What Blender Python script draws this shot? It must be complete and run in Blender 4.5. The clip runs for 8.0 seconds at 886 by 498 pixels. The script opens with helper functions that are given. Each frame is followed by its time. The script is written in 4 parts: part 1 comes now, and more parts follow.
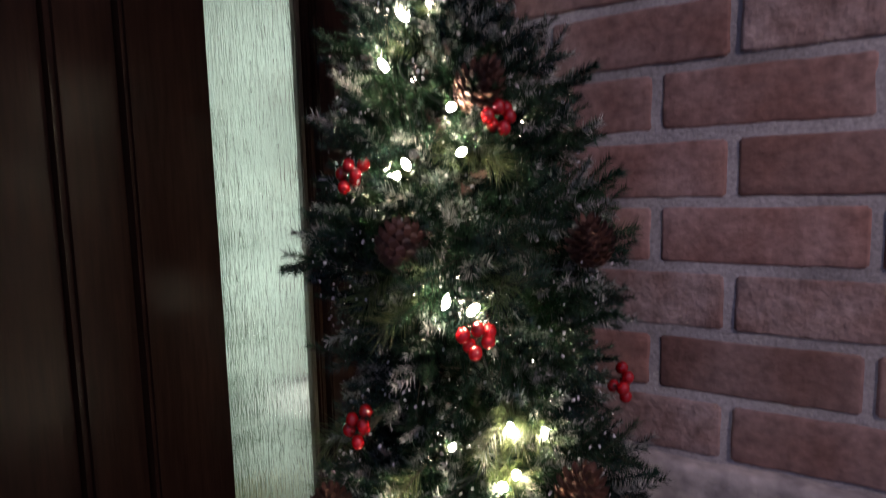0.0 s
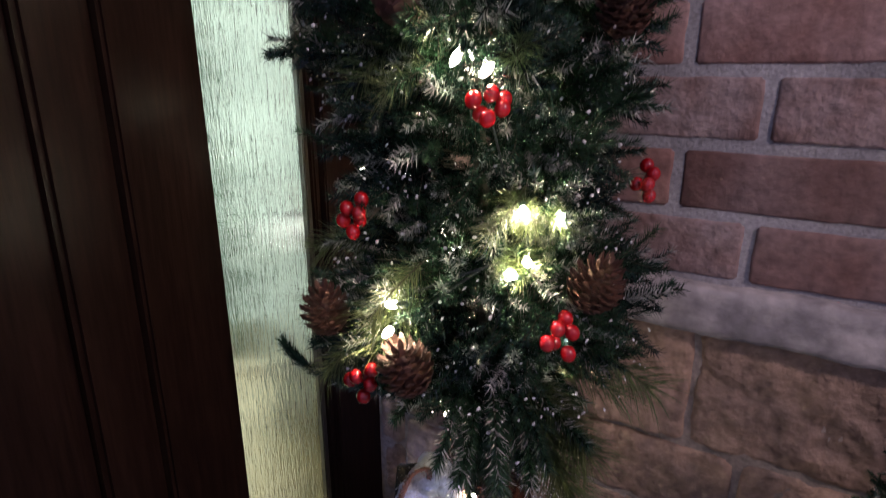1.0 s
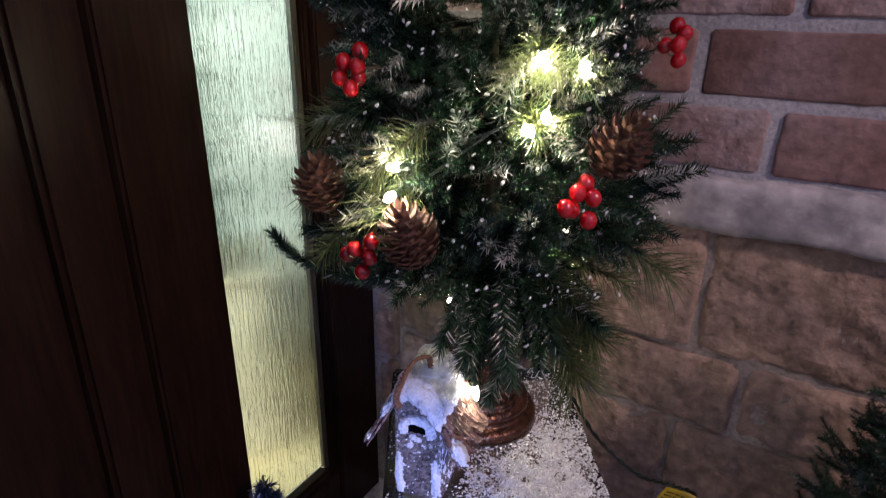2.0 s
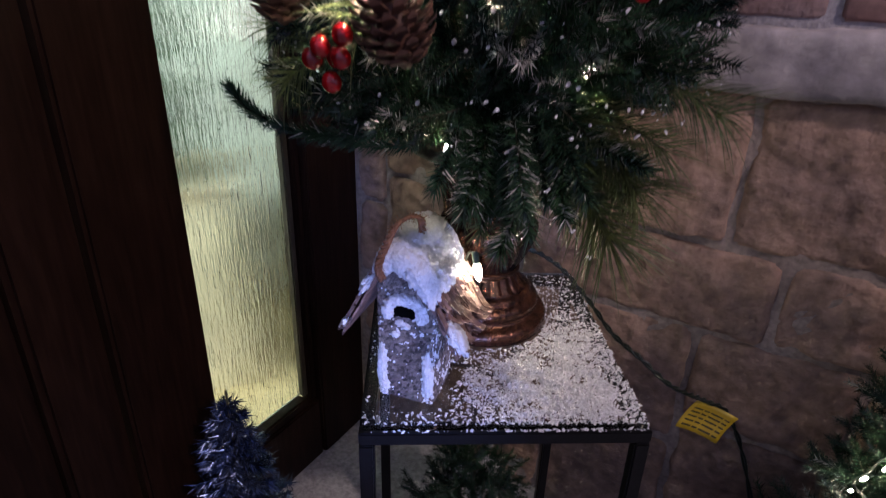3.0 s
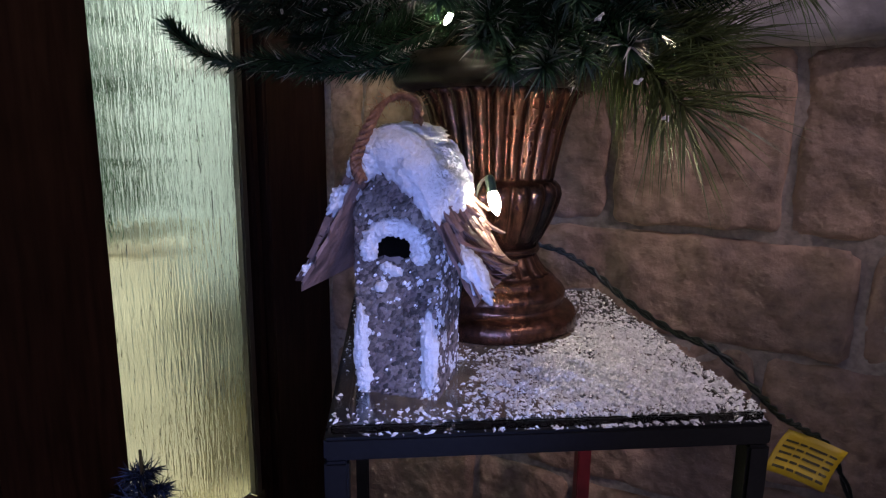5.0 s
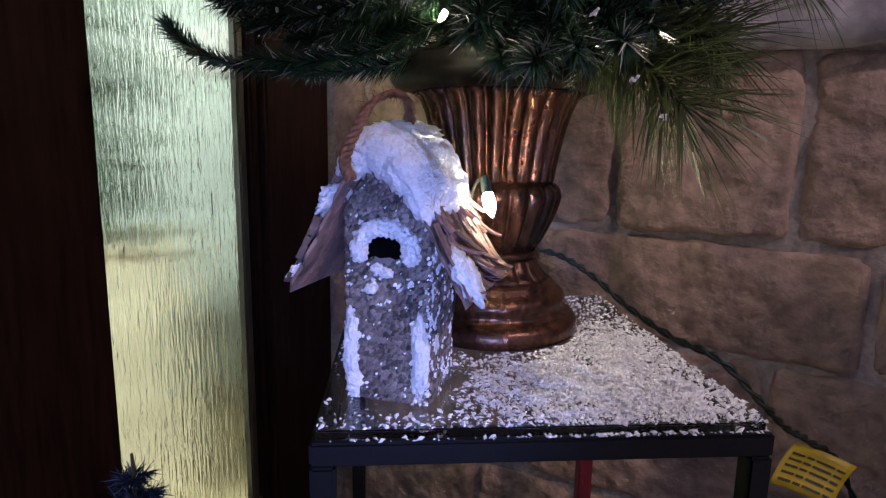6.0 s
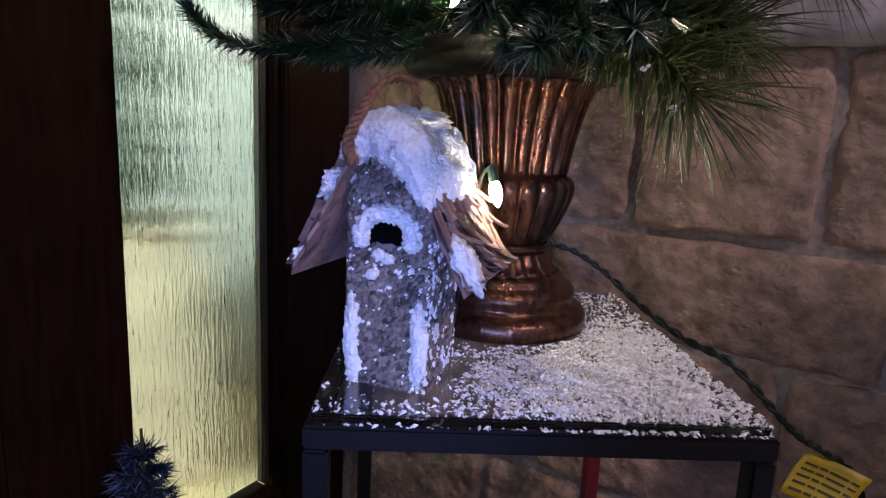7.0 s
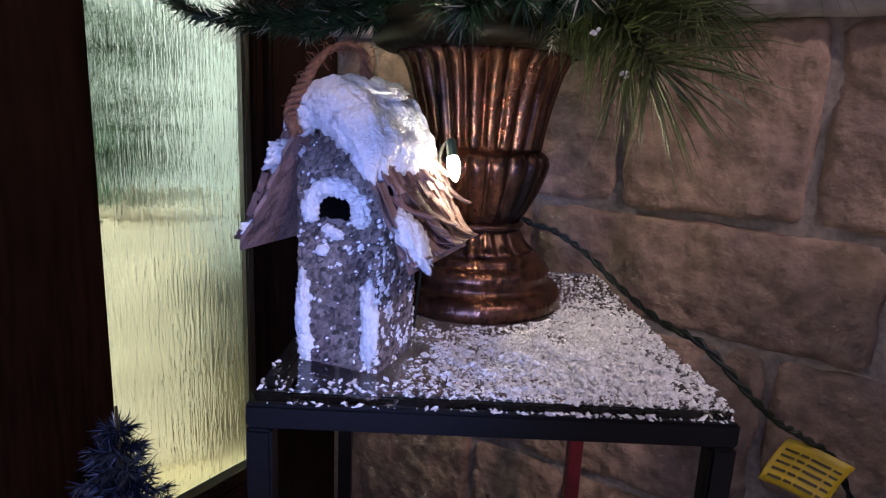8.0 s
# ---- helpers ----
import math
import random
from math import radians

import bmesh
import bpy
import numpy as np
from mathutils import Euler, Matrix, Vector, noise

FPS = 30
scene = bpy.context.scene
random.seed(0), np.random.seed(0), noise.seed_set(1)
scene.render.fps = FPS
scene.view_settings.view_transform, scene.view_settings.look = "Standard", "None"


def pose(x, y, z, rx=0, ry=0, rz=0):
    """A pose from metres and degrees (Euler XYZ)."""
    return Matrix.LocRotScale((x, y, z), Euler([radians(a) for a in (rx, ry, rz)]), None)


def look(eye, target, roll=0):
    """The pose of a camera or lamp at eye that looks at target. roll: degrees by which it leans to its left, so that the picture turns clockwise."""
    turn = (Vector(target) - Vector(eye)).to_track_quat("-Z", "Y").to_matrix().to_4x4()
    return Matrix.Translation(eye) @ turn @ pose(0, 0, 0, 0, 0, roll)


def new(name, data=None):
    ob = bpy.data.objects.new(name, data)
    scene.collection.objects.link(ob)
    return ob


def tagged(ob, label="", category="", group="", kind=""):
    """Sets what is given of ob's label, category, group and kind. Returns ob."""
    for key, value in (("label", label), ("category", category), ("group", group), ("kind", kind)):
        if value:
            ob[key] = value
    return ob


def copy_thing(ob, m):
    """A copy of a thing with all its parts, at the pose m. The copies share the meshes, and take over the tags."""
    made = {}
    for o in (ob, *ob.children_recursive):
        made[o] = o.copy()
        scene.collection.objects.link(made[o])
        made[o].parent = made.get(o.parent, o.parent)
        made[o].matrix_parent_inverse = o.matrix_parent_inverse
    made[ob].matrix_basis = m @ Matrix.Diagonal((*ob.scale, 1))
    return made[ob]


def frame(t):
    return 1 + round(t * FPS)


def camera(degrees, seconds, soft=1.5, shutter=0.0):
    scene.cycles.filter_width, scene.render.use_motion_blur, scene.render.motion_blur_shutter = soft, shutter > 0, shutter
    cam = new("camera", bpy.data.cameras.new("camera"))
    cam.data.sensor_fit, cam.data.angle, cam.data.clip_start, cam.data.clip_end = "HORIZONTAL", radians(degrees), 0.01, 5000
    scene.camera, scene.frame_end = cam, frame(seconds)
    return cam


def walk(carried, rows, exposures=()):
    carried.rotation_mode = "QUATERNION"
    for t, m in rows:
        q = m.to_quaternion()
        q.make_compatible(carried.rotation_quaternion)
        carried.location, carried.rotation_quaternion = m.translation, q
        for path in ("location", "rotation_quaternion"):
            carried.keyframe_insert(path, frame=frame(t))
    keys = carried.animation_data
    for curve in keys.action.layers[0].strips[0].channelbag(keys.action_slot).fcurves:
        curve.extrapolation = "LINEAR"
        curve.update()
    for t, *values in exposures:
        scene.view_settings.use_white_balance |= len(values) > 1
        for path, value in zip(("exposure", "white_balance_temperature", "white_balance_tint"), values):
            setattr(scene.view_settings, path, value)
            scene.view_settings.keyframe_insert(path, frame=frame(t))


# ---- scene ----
cam = camera(73.8, 8.0, 1.2, 0.35)
PATH = [
    (0, (0.6732, -0.81, 1.066), (-0.0778, 0.409, 0.9155), -1.5),
    (0.5, (0.6545, -0.7805, 0.9983), (-0.0821, 0.4198, 0.6981), -0.8),
    (1, (0.6415, -0.7718, 0.9551), (-0.0842, 0.3996, 0.5375), -0.2),
    (1.2, (0.6386, -0.7682, 0.94), (-0.0799, 0.3895, 0.4756), -0.0),
    (2.3, (0.6084, -0.7481, 0.8356), (-0.0727, 0.3931, 0.2812), 1.0),
    (2.5, (0.6019, -0.7322, 0.8054), (-0.085, 0.3953, 0.2294), 0.9),
    (3, (0.5796, -0.6977, 0.7326), (-0.0677, 0.437, 0.1264), 1.8),
    (3.5, (0.5587, -0.6631, 0.6484), (-0.0648, 0.5062, 0.0861), 0.3),
    (4, (0.5371, -0.6358, 0.5706), (-0.0936, 0.5868, 0.1466), 0.0),
    (4.5, (0.522, -0.6322, 0.5505), (-0.1224, 0.6192, 0.2452), 0.5),
    (6, (0.5278, -0.617, 0.5411), (-0.1469, 0.6307, 0.2949), 1.0),
    (6.5, (0.5306, -0.6156, 0.5411), (-0.1778, 0.6127, 0.2927), 2.2),
    (7, (0.5378, -0.6084, 0.5375), (-0.1908, 0.6062, 0.2762), 2.7),
    (7.5, (0.5479, -0.5954, 0.5332), (-0.1966, 0.6048, 0.2531), 3.2),
    (8, (0.5616, -0.5825, 0.5325), (-0.1937, 0.6062, 0.233), 2.7),
]
walk(cam, [(t, look(eye, target, roll)) for t, eye, target, roll in PATH],
     exposures=((0.0, -0.4), (0.5, -0.4), (1.0, 0.0), (2.5, 0.2), (3.0, 0.05), (3.5, -0.15), (4.5, -0.3), (6.0, 0.1), (8.0, 0.1)))

# ---- world and light ----
world = bpy.data.worlds.new("night_sky")
scene.world = world
world.use_nodes = True
wb = world.node_tree.nodes["Background"]
wb.inputs["Color"].default_value = (0.42, 0.44, 0.80, 1)
wb.inputs["Strength"].default_value = 0.56


def area_lamp(name, eye, target, size, power, colour):
    d = bpy.data.lights.new(name, "AREA")
    d.shape, d.size, d.energy, d.color = "DISK", size, power, colour
    ob = new(name, d)
    ob.matrix_world = look(eye, target)
    return ob


# added blue spot for the unseen source that tints the birdhouse, and an added warm lamp
blue_spot = bpy.data.lights.new("added_blue_spot", "SPOT")
blue_spot.energy, blue_spot.color, blue_spot.spot_size, blue_spot.spot_blend, blue_spot.shadow_soft_size = 10.5, (0.27, 0.38, 1.0), math.radians(34), 0.8, 0.03
new("added_blue_spot", blue_spot).matrix_world = look((0.61, -0.75, 0.44), (0.34, -0.33, 0.44))
# warm lamp added out of view, high on the right, to brighten wall and snow
area_lamp("added_warm_lamp", (2.0, -0.95, 1.90), (0.50, -0.25, 0.3), 0.12, 17.0, (1.0, 0.76, 0.74))
# unseen lamp for the lit hall behind the side light, set low, aimed sideways
area_lamp("hall_lamp", (-0.30, -1.05, 1.00), (-0.5, 0.0, 0.48), 0.3, 28.0, (0.88, 1.0, 0.94))

# ---- materials ----


def mat(name, base, rough=0.6, metal=0.0, grain=40.0, vary=0.25, bump=0.0, bump_scale=None, second=None, second_scale=6.0,
        island=0.0, obj=0.0, coat=0.0, stretch=(1, 1, 1), spec=0.5, relief=0.004):
    m = bpy.data.materials.new(name)
    m.use_nodes = True
    nt = m.node_tree
    N, L = nt.nodes, nt.links
    b = N["Principled BSDF"]
    b.inputs["Roughness"].default_value = rough
    b.inputs["Metallic"].default_value = metal
    b.inputs["Coat Weight"].default_value = coat
    b.inputs["Specular IOR Level"].default_value = spec
    tc = N.new("ShaderNodeTexCoord")
    mp = N.new("ShaderNodeMapping")
    mp.inputs["Scale"].default_value = stretch
    geo = N.new("ShaderNodeNewGeometry")
    L.new(geo.outputs["Position"], mp.inputs["Vector"])
    n1 = N.new("ShaderNodeTexNoise")
    n1.inputs["Scale"].default_value = grain
    n1.inputs["Detail"].default_value = 6
    L.new(mp.outputs["Vector"], n1.inputs["Vector"])
    n2 = N.new("ShaderNodeTexNoise")
    n2.inputs["Scale"].default_value = second_scale
    n2.inputs["Detail"].default_value = 4
    L.new(mp.outputs["Vector"], n2.inputs["Vector"])
    mix = N.new("ShaderNodeMix")
    mix.data_type = "RGBA"
    mix.inputs["A"].default_value = (*base, 1)
    mix.inputs["B"].default_value = (*(second or [c * 0.6 for c in base]), 1)
    r2 = N.new("ShaderNodeMapRange")
    r2.inputs["From Min"].default_value, r2.inputs["From Max"].default_value = 0.4, 0.65
    L.new(n2.outputs["Fac"], r2.inputs["Value"])
    L.new(r2.outputs["Result"], mix.inputs["Factor"])
    hsv = N.new("ShaderNodeHueSaturation")
    L.new(mix.outputs["Result"], hsv.inputs["Color"])
    r1 = N.new("ShaderNodeMapRange")
    r1.inputs["From Min"].default_value, r1.inputs["From Max"].default_value = 0.3, 0.7
    r1.inputs["To Min"].default_value, r1.inputs["To Max"].default_value = 1 - vary, 1 + vary
    L.new(n1.outputs["Fac"], r1.inputs["Value"])
    value = r1.outputs["Result"]
    for amount, source in ((island, geo.outputs["Random Per Island"]), (obj, None)):
        if amount:
            if source is None:
                source = N.new("ShaderNodeObjectInfo").outputs["Random"]
            r3 = N.new("ShaderNodeMapRange")
            r3.inputs["To Min"].default_value, r3.inputs["To Max"].default_value = 1 - amount, 1 + amount
            L.new(source, r3.inputs["Value"])
            mu = N.new("ShaderNodeMath")
            mu.operation = "MULTIPLY"
            L.new(value, mu.inputs[0])
            L.new(r3.outputs["Result"], mu.inputs[1])
            value = mu.outputs[0]
    L.new(value, hsv.inputs["Value"])
    L.new(hsv.outputs["Color"], b.inputs["Base Color"])
    if bump:
        n3 = N.new("ShaderNodeTexNoise")
        n3.inputs["Scale"].default_value = bump_scale or grain
        n3.inputs["Detail"].default_value = 8
        L.new(mp.outputs["Vector"], n3.inputs["Vector"])
        bp = N.new("ShaderNodeBump")
        bp.inputs["Strength"].default_value = bump
        bp.inputs["Distance"].default_value = relief
        L.new(n3.outputs["Fac"], bp.inputs["Height"])
        L.new(bp.outputs["Normal"], b.inputs["Normal"])
    return m


def glow(name, colour, strength):
    m = bpy.data.materials.new(name)
    m.use_nodes = True
    b = m.node_tree.nodes["Principled BSDF"]
    b.inputs["Base Color"].default_value = (0.9, 0.85, 0.7, 1)
    b.inputs["Emission Color"].default_value = (*colour, 1)
    b.inputs["Emission Strength"].default_value = strength
    return m


def pane_material(name, rough, tint, streak=0.0, drop=0.0):
    m = bpy.data.materials.new(name)
    m.use_nodes = True
    nt = m.node_tree
    b = nt.nodes["Principled BSDF"]
    b.inputs["Base Color"].default_value = (*tint, 1)
    b.inputs["Transmission Weight"].default_value = 1.0
    b.inputs["Roughness"].default_value = rough
    b.inputs["IOR"].default_value = 1.45
    if streak:
        # pressed rivulets running down the sheet, and small beads between them
        geo = nt.nodes.new("ShaderNodeNewGeometry")
        heights = []
        for scale, detail, warp, amount in (((230, 230, 24), 2, 0.9, streak), ((520, 520, 120), 2, 0.4, drop)):
            mp = nt.nodes.new("ShaderNodeMapping")
            mp.inputs["Scale"].default_value = scale
            nt.links.new(geo.outputs["Position"], mp.inputs["Vector"])
            n = nt.nodes.new("ShaderNodeTexNoise")
            n.inputs["Scale"].default_value = 1.0
            n.inputs["Detail"].default_value = detail
            n.inputs["Distortion"].default_value = warp
            nt.links.new(mp.outputs["Vector"], n.inputs["Vector"])
            mu = nt.nodes.new("ShaderNodeMath")
            mu.operation = "MULTIPLY"
            mu.inputs[1].default_value = amount
            nt.links.new(n.outputs["Fac"], mu.inputs[0])
            heights.append(mu)
        add = nt.nodes.new("ShaderNodeMath")
        nt.links.new(heights[0].outputs[0], add.inputs[0])
        nt.links.new(heights[1].outputs[0], add.inputs[1])
        bp = nt.nodes.new("ShaderNodeBump")
        bp.inputs["Distance"].default_value = 0.004
        nt.links.new(add.outputs[0], bp.inputs["Height"])
        nt.links.new(bp.outputs["Normal"], b.inputs["Normal"])
    return m


M_BRICK = mat("red_brick", (0.20, 0.105, 0.088), 0.88, grain=70, vary=0.3, bump=0.3, bump_scale=130, second=(0.29, 0.19, 0.175), second_scale=7, obj=0.25, relief=0.006)
M_BRICK_PALE = mat("whitewashed_brick", (0.40, 0.30, 0.285), 0.9, grain=60, vary=0.3, bump=0.6, bump_scale=110, second=(0.25, 0.15, 0.13), second_scale=14, obj=0.15, relief=0.006)
M_MORTAR = mat("brick_mortar", (0.40, 0.38, 0.39), 0.95, grain=200, vary=0.2, bump=0.5, bump_scale=220)
M_LEDGE = mat("limestone_sill", (0.52, 0.47, 0.45), 0.85, grain=60, vary=0.2, bump=0.8, bump_scale=50, second=(0.23, 0.21, 0.215), second_scale=14)
M_STONE = mat("field_stone", (0.31, 0.205, 0.150), 0.70, grain=60, vary=0.32, bump=1.0, bump_scale=40, second=(0.19, 0.13, 0.105), second_scale=7, obj=0.25, relief=0.012)
M_JOINT = mat("stone_mortar", (0.33, 0.275, 0.245), 0.95, grain=150, vary=0.25, bump=0.5)
M_WOOD = mat("dark_stained_wood", (0.016, 0.0075, 0.0052), 0.32, grain=30, vary=0.35, bump=0.06, bump_scale=60, second=(0.011, 0.005, 0.0035), second_scale=5, stretch=(6, 6, 0.5), spec=0.09)
M_BEAD = mat("bronze_glazing_bead", (0.035, 0.028, 0.018), 0.4, grain=60, vary=0.2)
M_CONCRETE = mat("concrete_floor", (0.36, 0.35, 0.36), 0.9, grain=150, vary=0.3, bump=0.4, second=(0.25, 0.245, 0.25), second_scale=8)
M_BLACK = mat("black_powder_coat", (0.006, 0.0062, 0.0075), 0.38, grain=300, vary=0.2, bump=0.05, spec=0.16)
M_GLASS_TOP = pane_material("clear_table_glass", 0.04, (0.80, 0.86, 0.86))
M_RAIN = pane_material("rain_glass", 0.05, (0.96, 1.0, 0.96), 0.30, 0.07)
M_SNOW = mat("craft_snow", (0.86, 0.85, 0.86), 0.8, grain=400, vary=0.12, bump=0.6, bump_scale=500, island=0.15, second=(0.68, 0.68, 0.72))
M_URN = mat("aged_bronze_glaze", (0.10, 0.041, 0.023), 0.27, 0.7, grain=200, vary=0.8, bump=0.30, bump_scale=170, second=(0.012, 0.010, 0.010), second_scale=26, stretch=(1, 1, 0.5))
M_RIM = mat("dark_olive_glaze", (0.016, 0.014, 0.010), 0.4, 0.0, spec=0.3, grain=90, vary=0.5, bump=0.3)
M_NEEDLE = mat("fir_needle_green", (0.027, 0.062, 0.030), 0.22, grain=60, vary=0.3, island=0.5, second=(0.010, 0.024, 0.022), second_scale=10)
# frost colour, made paler so that it paints glints on the needles too
M_FROST_GLINT = mat("frost_and_glint_needle", (0.60, 0.58, 0.54), 0.3, grain=60, vary=0.3, island=0.4, second=(0.12, 0.18, 0.15), second_scale=30)
M_PINE = mat("long_pine_needle", (0.080, 0.098, 0.032), 0.45, grain=60, vary=0.3, island=0.35, second=(0.06, 0.10, 0.03), second_scale=10)
M_STEM = mat("brown_wire_stem", (0.05, 0.045, 0.025), 0.7)
M_CONE = mat("pine_cone_scale", (0.085, 0.036, 0.024), 0.6, grain=120, vary=0.35, island=0.3, second=(0.07, 0.03, 0.022), second_scale=40)
M_BERRY = mat("red_lacquer_berry", (0.40, 0.005, 0.010), 0.14, grain=20, vary=0.1, coat=0.6)
M_CABLE = mat("dark_green_cable", (0.007, 0.013, 0.011), 0.4)
M_BULB = glow("lit_bulb", (1.0, 0.86, 0.64), 320.0)
M_SOCKET = mat("bulb_socket", (0.02, 0.05, 0.03), 0.5)
M_TAG = mat("yellow_paper_tag", (0.46, 0.32, 0.012), 0.5, grain=60, vary=0.12)
M_INK = mat("black_print", (0.05, 0.04, 0.01), 0.6)
M_TINSEL = mat("blue_tinsel", (0.03, 0.05, 0.13), 0.2, 0.7, grain=60, vary=0.4, island=0.5, second=(0.10, 0.13, 0.22), second_scale=40)
M_BARK = mat("curled_bark", (0.21, 0.125, 0.105), 0.8, grain=90, vary=0.5, bump=0.9, bump_scale=120, second=(0.10, 0.06, 0.055), second_scale=45, obj=0.4)
M_GRIT = mat("seed_crust", (0.165, 0.135, 0.122), 0.5, grain=120, vary=0.3, island=0.8, second=(0.10, 0.075, 0.075), second_scale=60, bump=0.5)
M_TWINE = mat("brown_twine", (0.28, 0.13, 0.075), 0.9, grain=300, vary=0.4, bump=0.6, bump_scale=400)
M_HOLE_SHADE = mat("hole_shade_black", (0.003, 0.003, 0.003), 0.95, spec=0.0)
M_PLASTER = mat("hall_plaster", (0.80, 0.84, 0.80), 0.8, grain=40, vary=0.05)
M_CURTAIN = mat("green_hall_panel", (0.20, 0.33, 0.20), 0.8, grain=20, vary=0.2)
M_HALLWOOD = mat("pale_oak_floor", (0.66, 0.52, 0.30), 0.6, grain=20, vary=0.15)
M_RED = mat("dark_red", (0.12, 0.006, 0.012), 0.4)
M_CHEST = mat("beige_painted_chest", (0.72, 0.62, 0.46), 0.6, grain=14, vary=0.3, second=(0.48, 0.42, 0.28), second_scale=5)
M_LEAF = mat("house_plant_leaf", (0.065, 0.125, 0.06), 0.5, grain=20, vary=0.2, island=0.4)

# ---- mesh helpers ----


def part(name, bm, material, parent=None, label=""):
    me = bpy.data.meshes.new(name)
    if isinstance(bm, tuple):
        me.from_pydata(bm[0], [], bm[1])
    else:
        bmesh.ops.recalc_face_normals(bm, faces=bm.faces)
        bm.to_mesh(me)
        bm.free()
    me.materials.append(material)
    ob = new(name, me)
    ob.parent = parent
    if label:
        tagged(ob, label)
    return ob


def smooth(ob):
    ob.data.polygons.foreach_set("use_smooth", [True] * len(ob.data.polygons))
    return ob


def thing(name, label, category, group="", kind="", at=(0, 0, 0), turn=0.0):
    e = new(name)
    e.matrix_world = pose(*at, 0, 0, turn)
    return tagged(e, label, category, group, kind)


def box(lo, hi, bevel=0.0, seg=2, bm=None):
    own = bm is None
    b2 = bmesh.new()
    bmesh.ops.create_cube(b2, size=1)
    for v in b2.verts:
        v.co = Vector([lo[i] + (v.co[i] + 0.5) * (hi[i] - lo[i]) for i in range(3)])
    if bevel:
        bmesh.ops.bevel(b2, geom=b2.edges[:], offset=bevel, segments=seg, affect="EDGES")
    if own:
        return b2
    me = bpy.data.meshes.new("tmp")
    b2.to_mesh(me)
    b2.free()
    bm.from_mesh(me)
    bpy.data.meshes.remove(me)
    return bm


def lathe(profile, seg=48, flute=None):
    """profile: (radius, z); flute(i, angle) scales the radius."""
    vs, fs = [], []
    for i, (r, z) in enumerate(profile):
        for k in range(seg):
            a = 2 * math.pi * k / seg
            q = r * (flute(i, a) if flute else 1)
            vs.append((q * math.cos(a), q * math.sin(a), z))
    for i in range(len(profile) - 1):
        for k in range(seg):
            k2 = (k + 1) % seg
            fs.append((i * seg + k, i * seg + k2, (i + 1) * seg + k2, (i + 1) * seg + k))
    fs.append(tuple(range(seg))[::-1])
    fs.append(tuple((len(profile) - 1) * seg + k for k in range(seg)))
    return vs, fs


def tube(points, r, seg=6, taper=1.0):
    pts = [Vector(p) for p in points]
    vs, fs = [], []
    n = len(pts)
    for i, p in enumerate(pts):
        d = (pts[min(i + 1, n - 1)] - pts[max(i - 1, 0)]).normalized()
        s = d.orthogonal().normalized() if i == 0 else (s - d * s.dot(d)).normalized()
        u = d.cross(s)
        q = r * (1 + (taper - 1) * i / max(1, n - 1))
        for k in range(seg):
            a = 2 * math.pi * k / seg
            vs.append(tuple(p + s * (q * math.cos(a)) + u * (q * math.sin(a))))
    for i in range(n - 1):
        for k in range(seg):
            k2 = (k + 1) % seg
            fs.append((i * seg + k, i * seg + k2, (i + 1) * seg + k2, (i + 1) * seg + k))
    fs.append(tuple(range(seg))[::-1])
    fs.append(tuple((n - 1) * seg + k for k in range(seg)))
    return vs, fs


def merge(a, b):
    o = len(a[0])
    return a[0] + b[0], a[1] + [tuple(i + o for i in f) for f in b[1]]


def spline(points, n):
    """Catmull-Rom through points."""
    p = [Vector(q) for q in points]
    p = [2 * p[0] - p[1], *p, 2 * p[-1] - p[-2]]
    out = []
    for i in range(1, len(p) - 2):
        for k in range(n):
            t = k / n
            out.append(0.5 * (2 * p[i] + (p[i + 1] - p[i - 1]) * t + (2 * p[i - 1] - 5 * p[i] + 4 * p[i + 1] - p[i + 2]) * t * t
                              + (3 * p[i] - p[i - 1] - 3 * p[i + 1] + p[i + 2]) * t ** 3))
    return out + [p[-2]]


# ---- the setting ----
FLOOR = -0.03
tagged(part("floor", box((-2.5, -40, FLOOR - 0.2), (40, 0.15, FLOOR)), M_CONCRETE), "rough grey concrete porch floor", "floor", kind="structure")

# brick wall above, stone veneer below, a limestone sill between
wall_brick = tagged(part("wall_brick", box((-0.088, 0.003, 0.69), (2.2, 0.32, 2.6)), M_MORTAR), "red brick wall with wide pale mortar joints", "wall", kind="structure")
wall_stone = tagged(part("wall_stone", box((-0.088, 0.008, FLOOR), (2.2, 0.32, 0.66)), M_JOINT), "lower wall of brown rounded stone blocks", "wall", kind="structure")


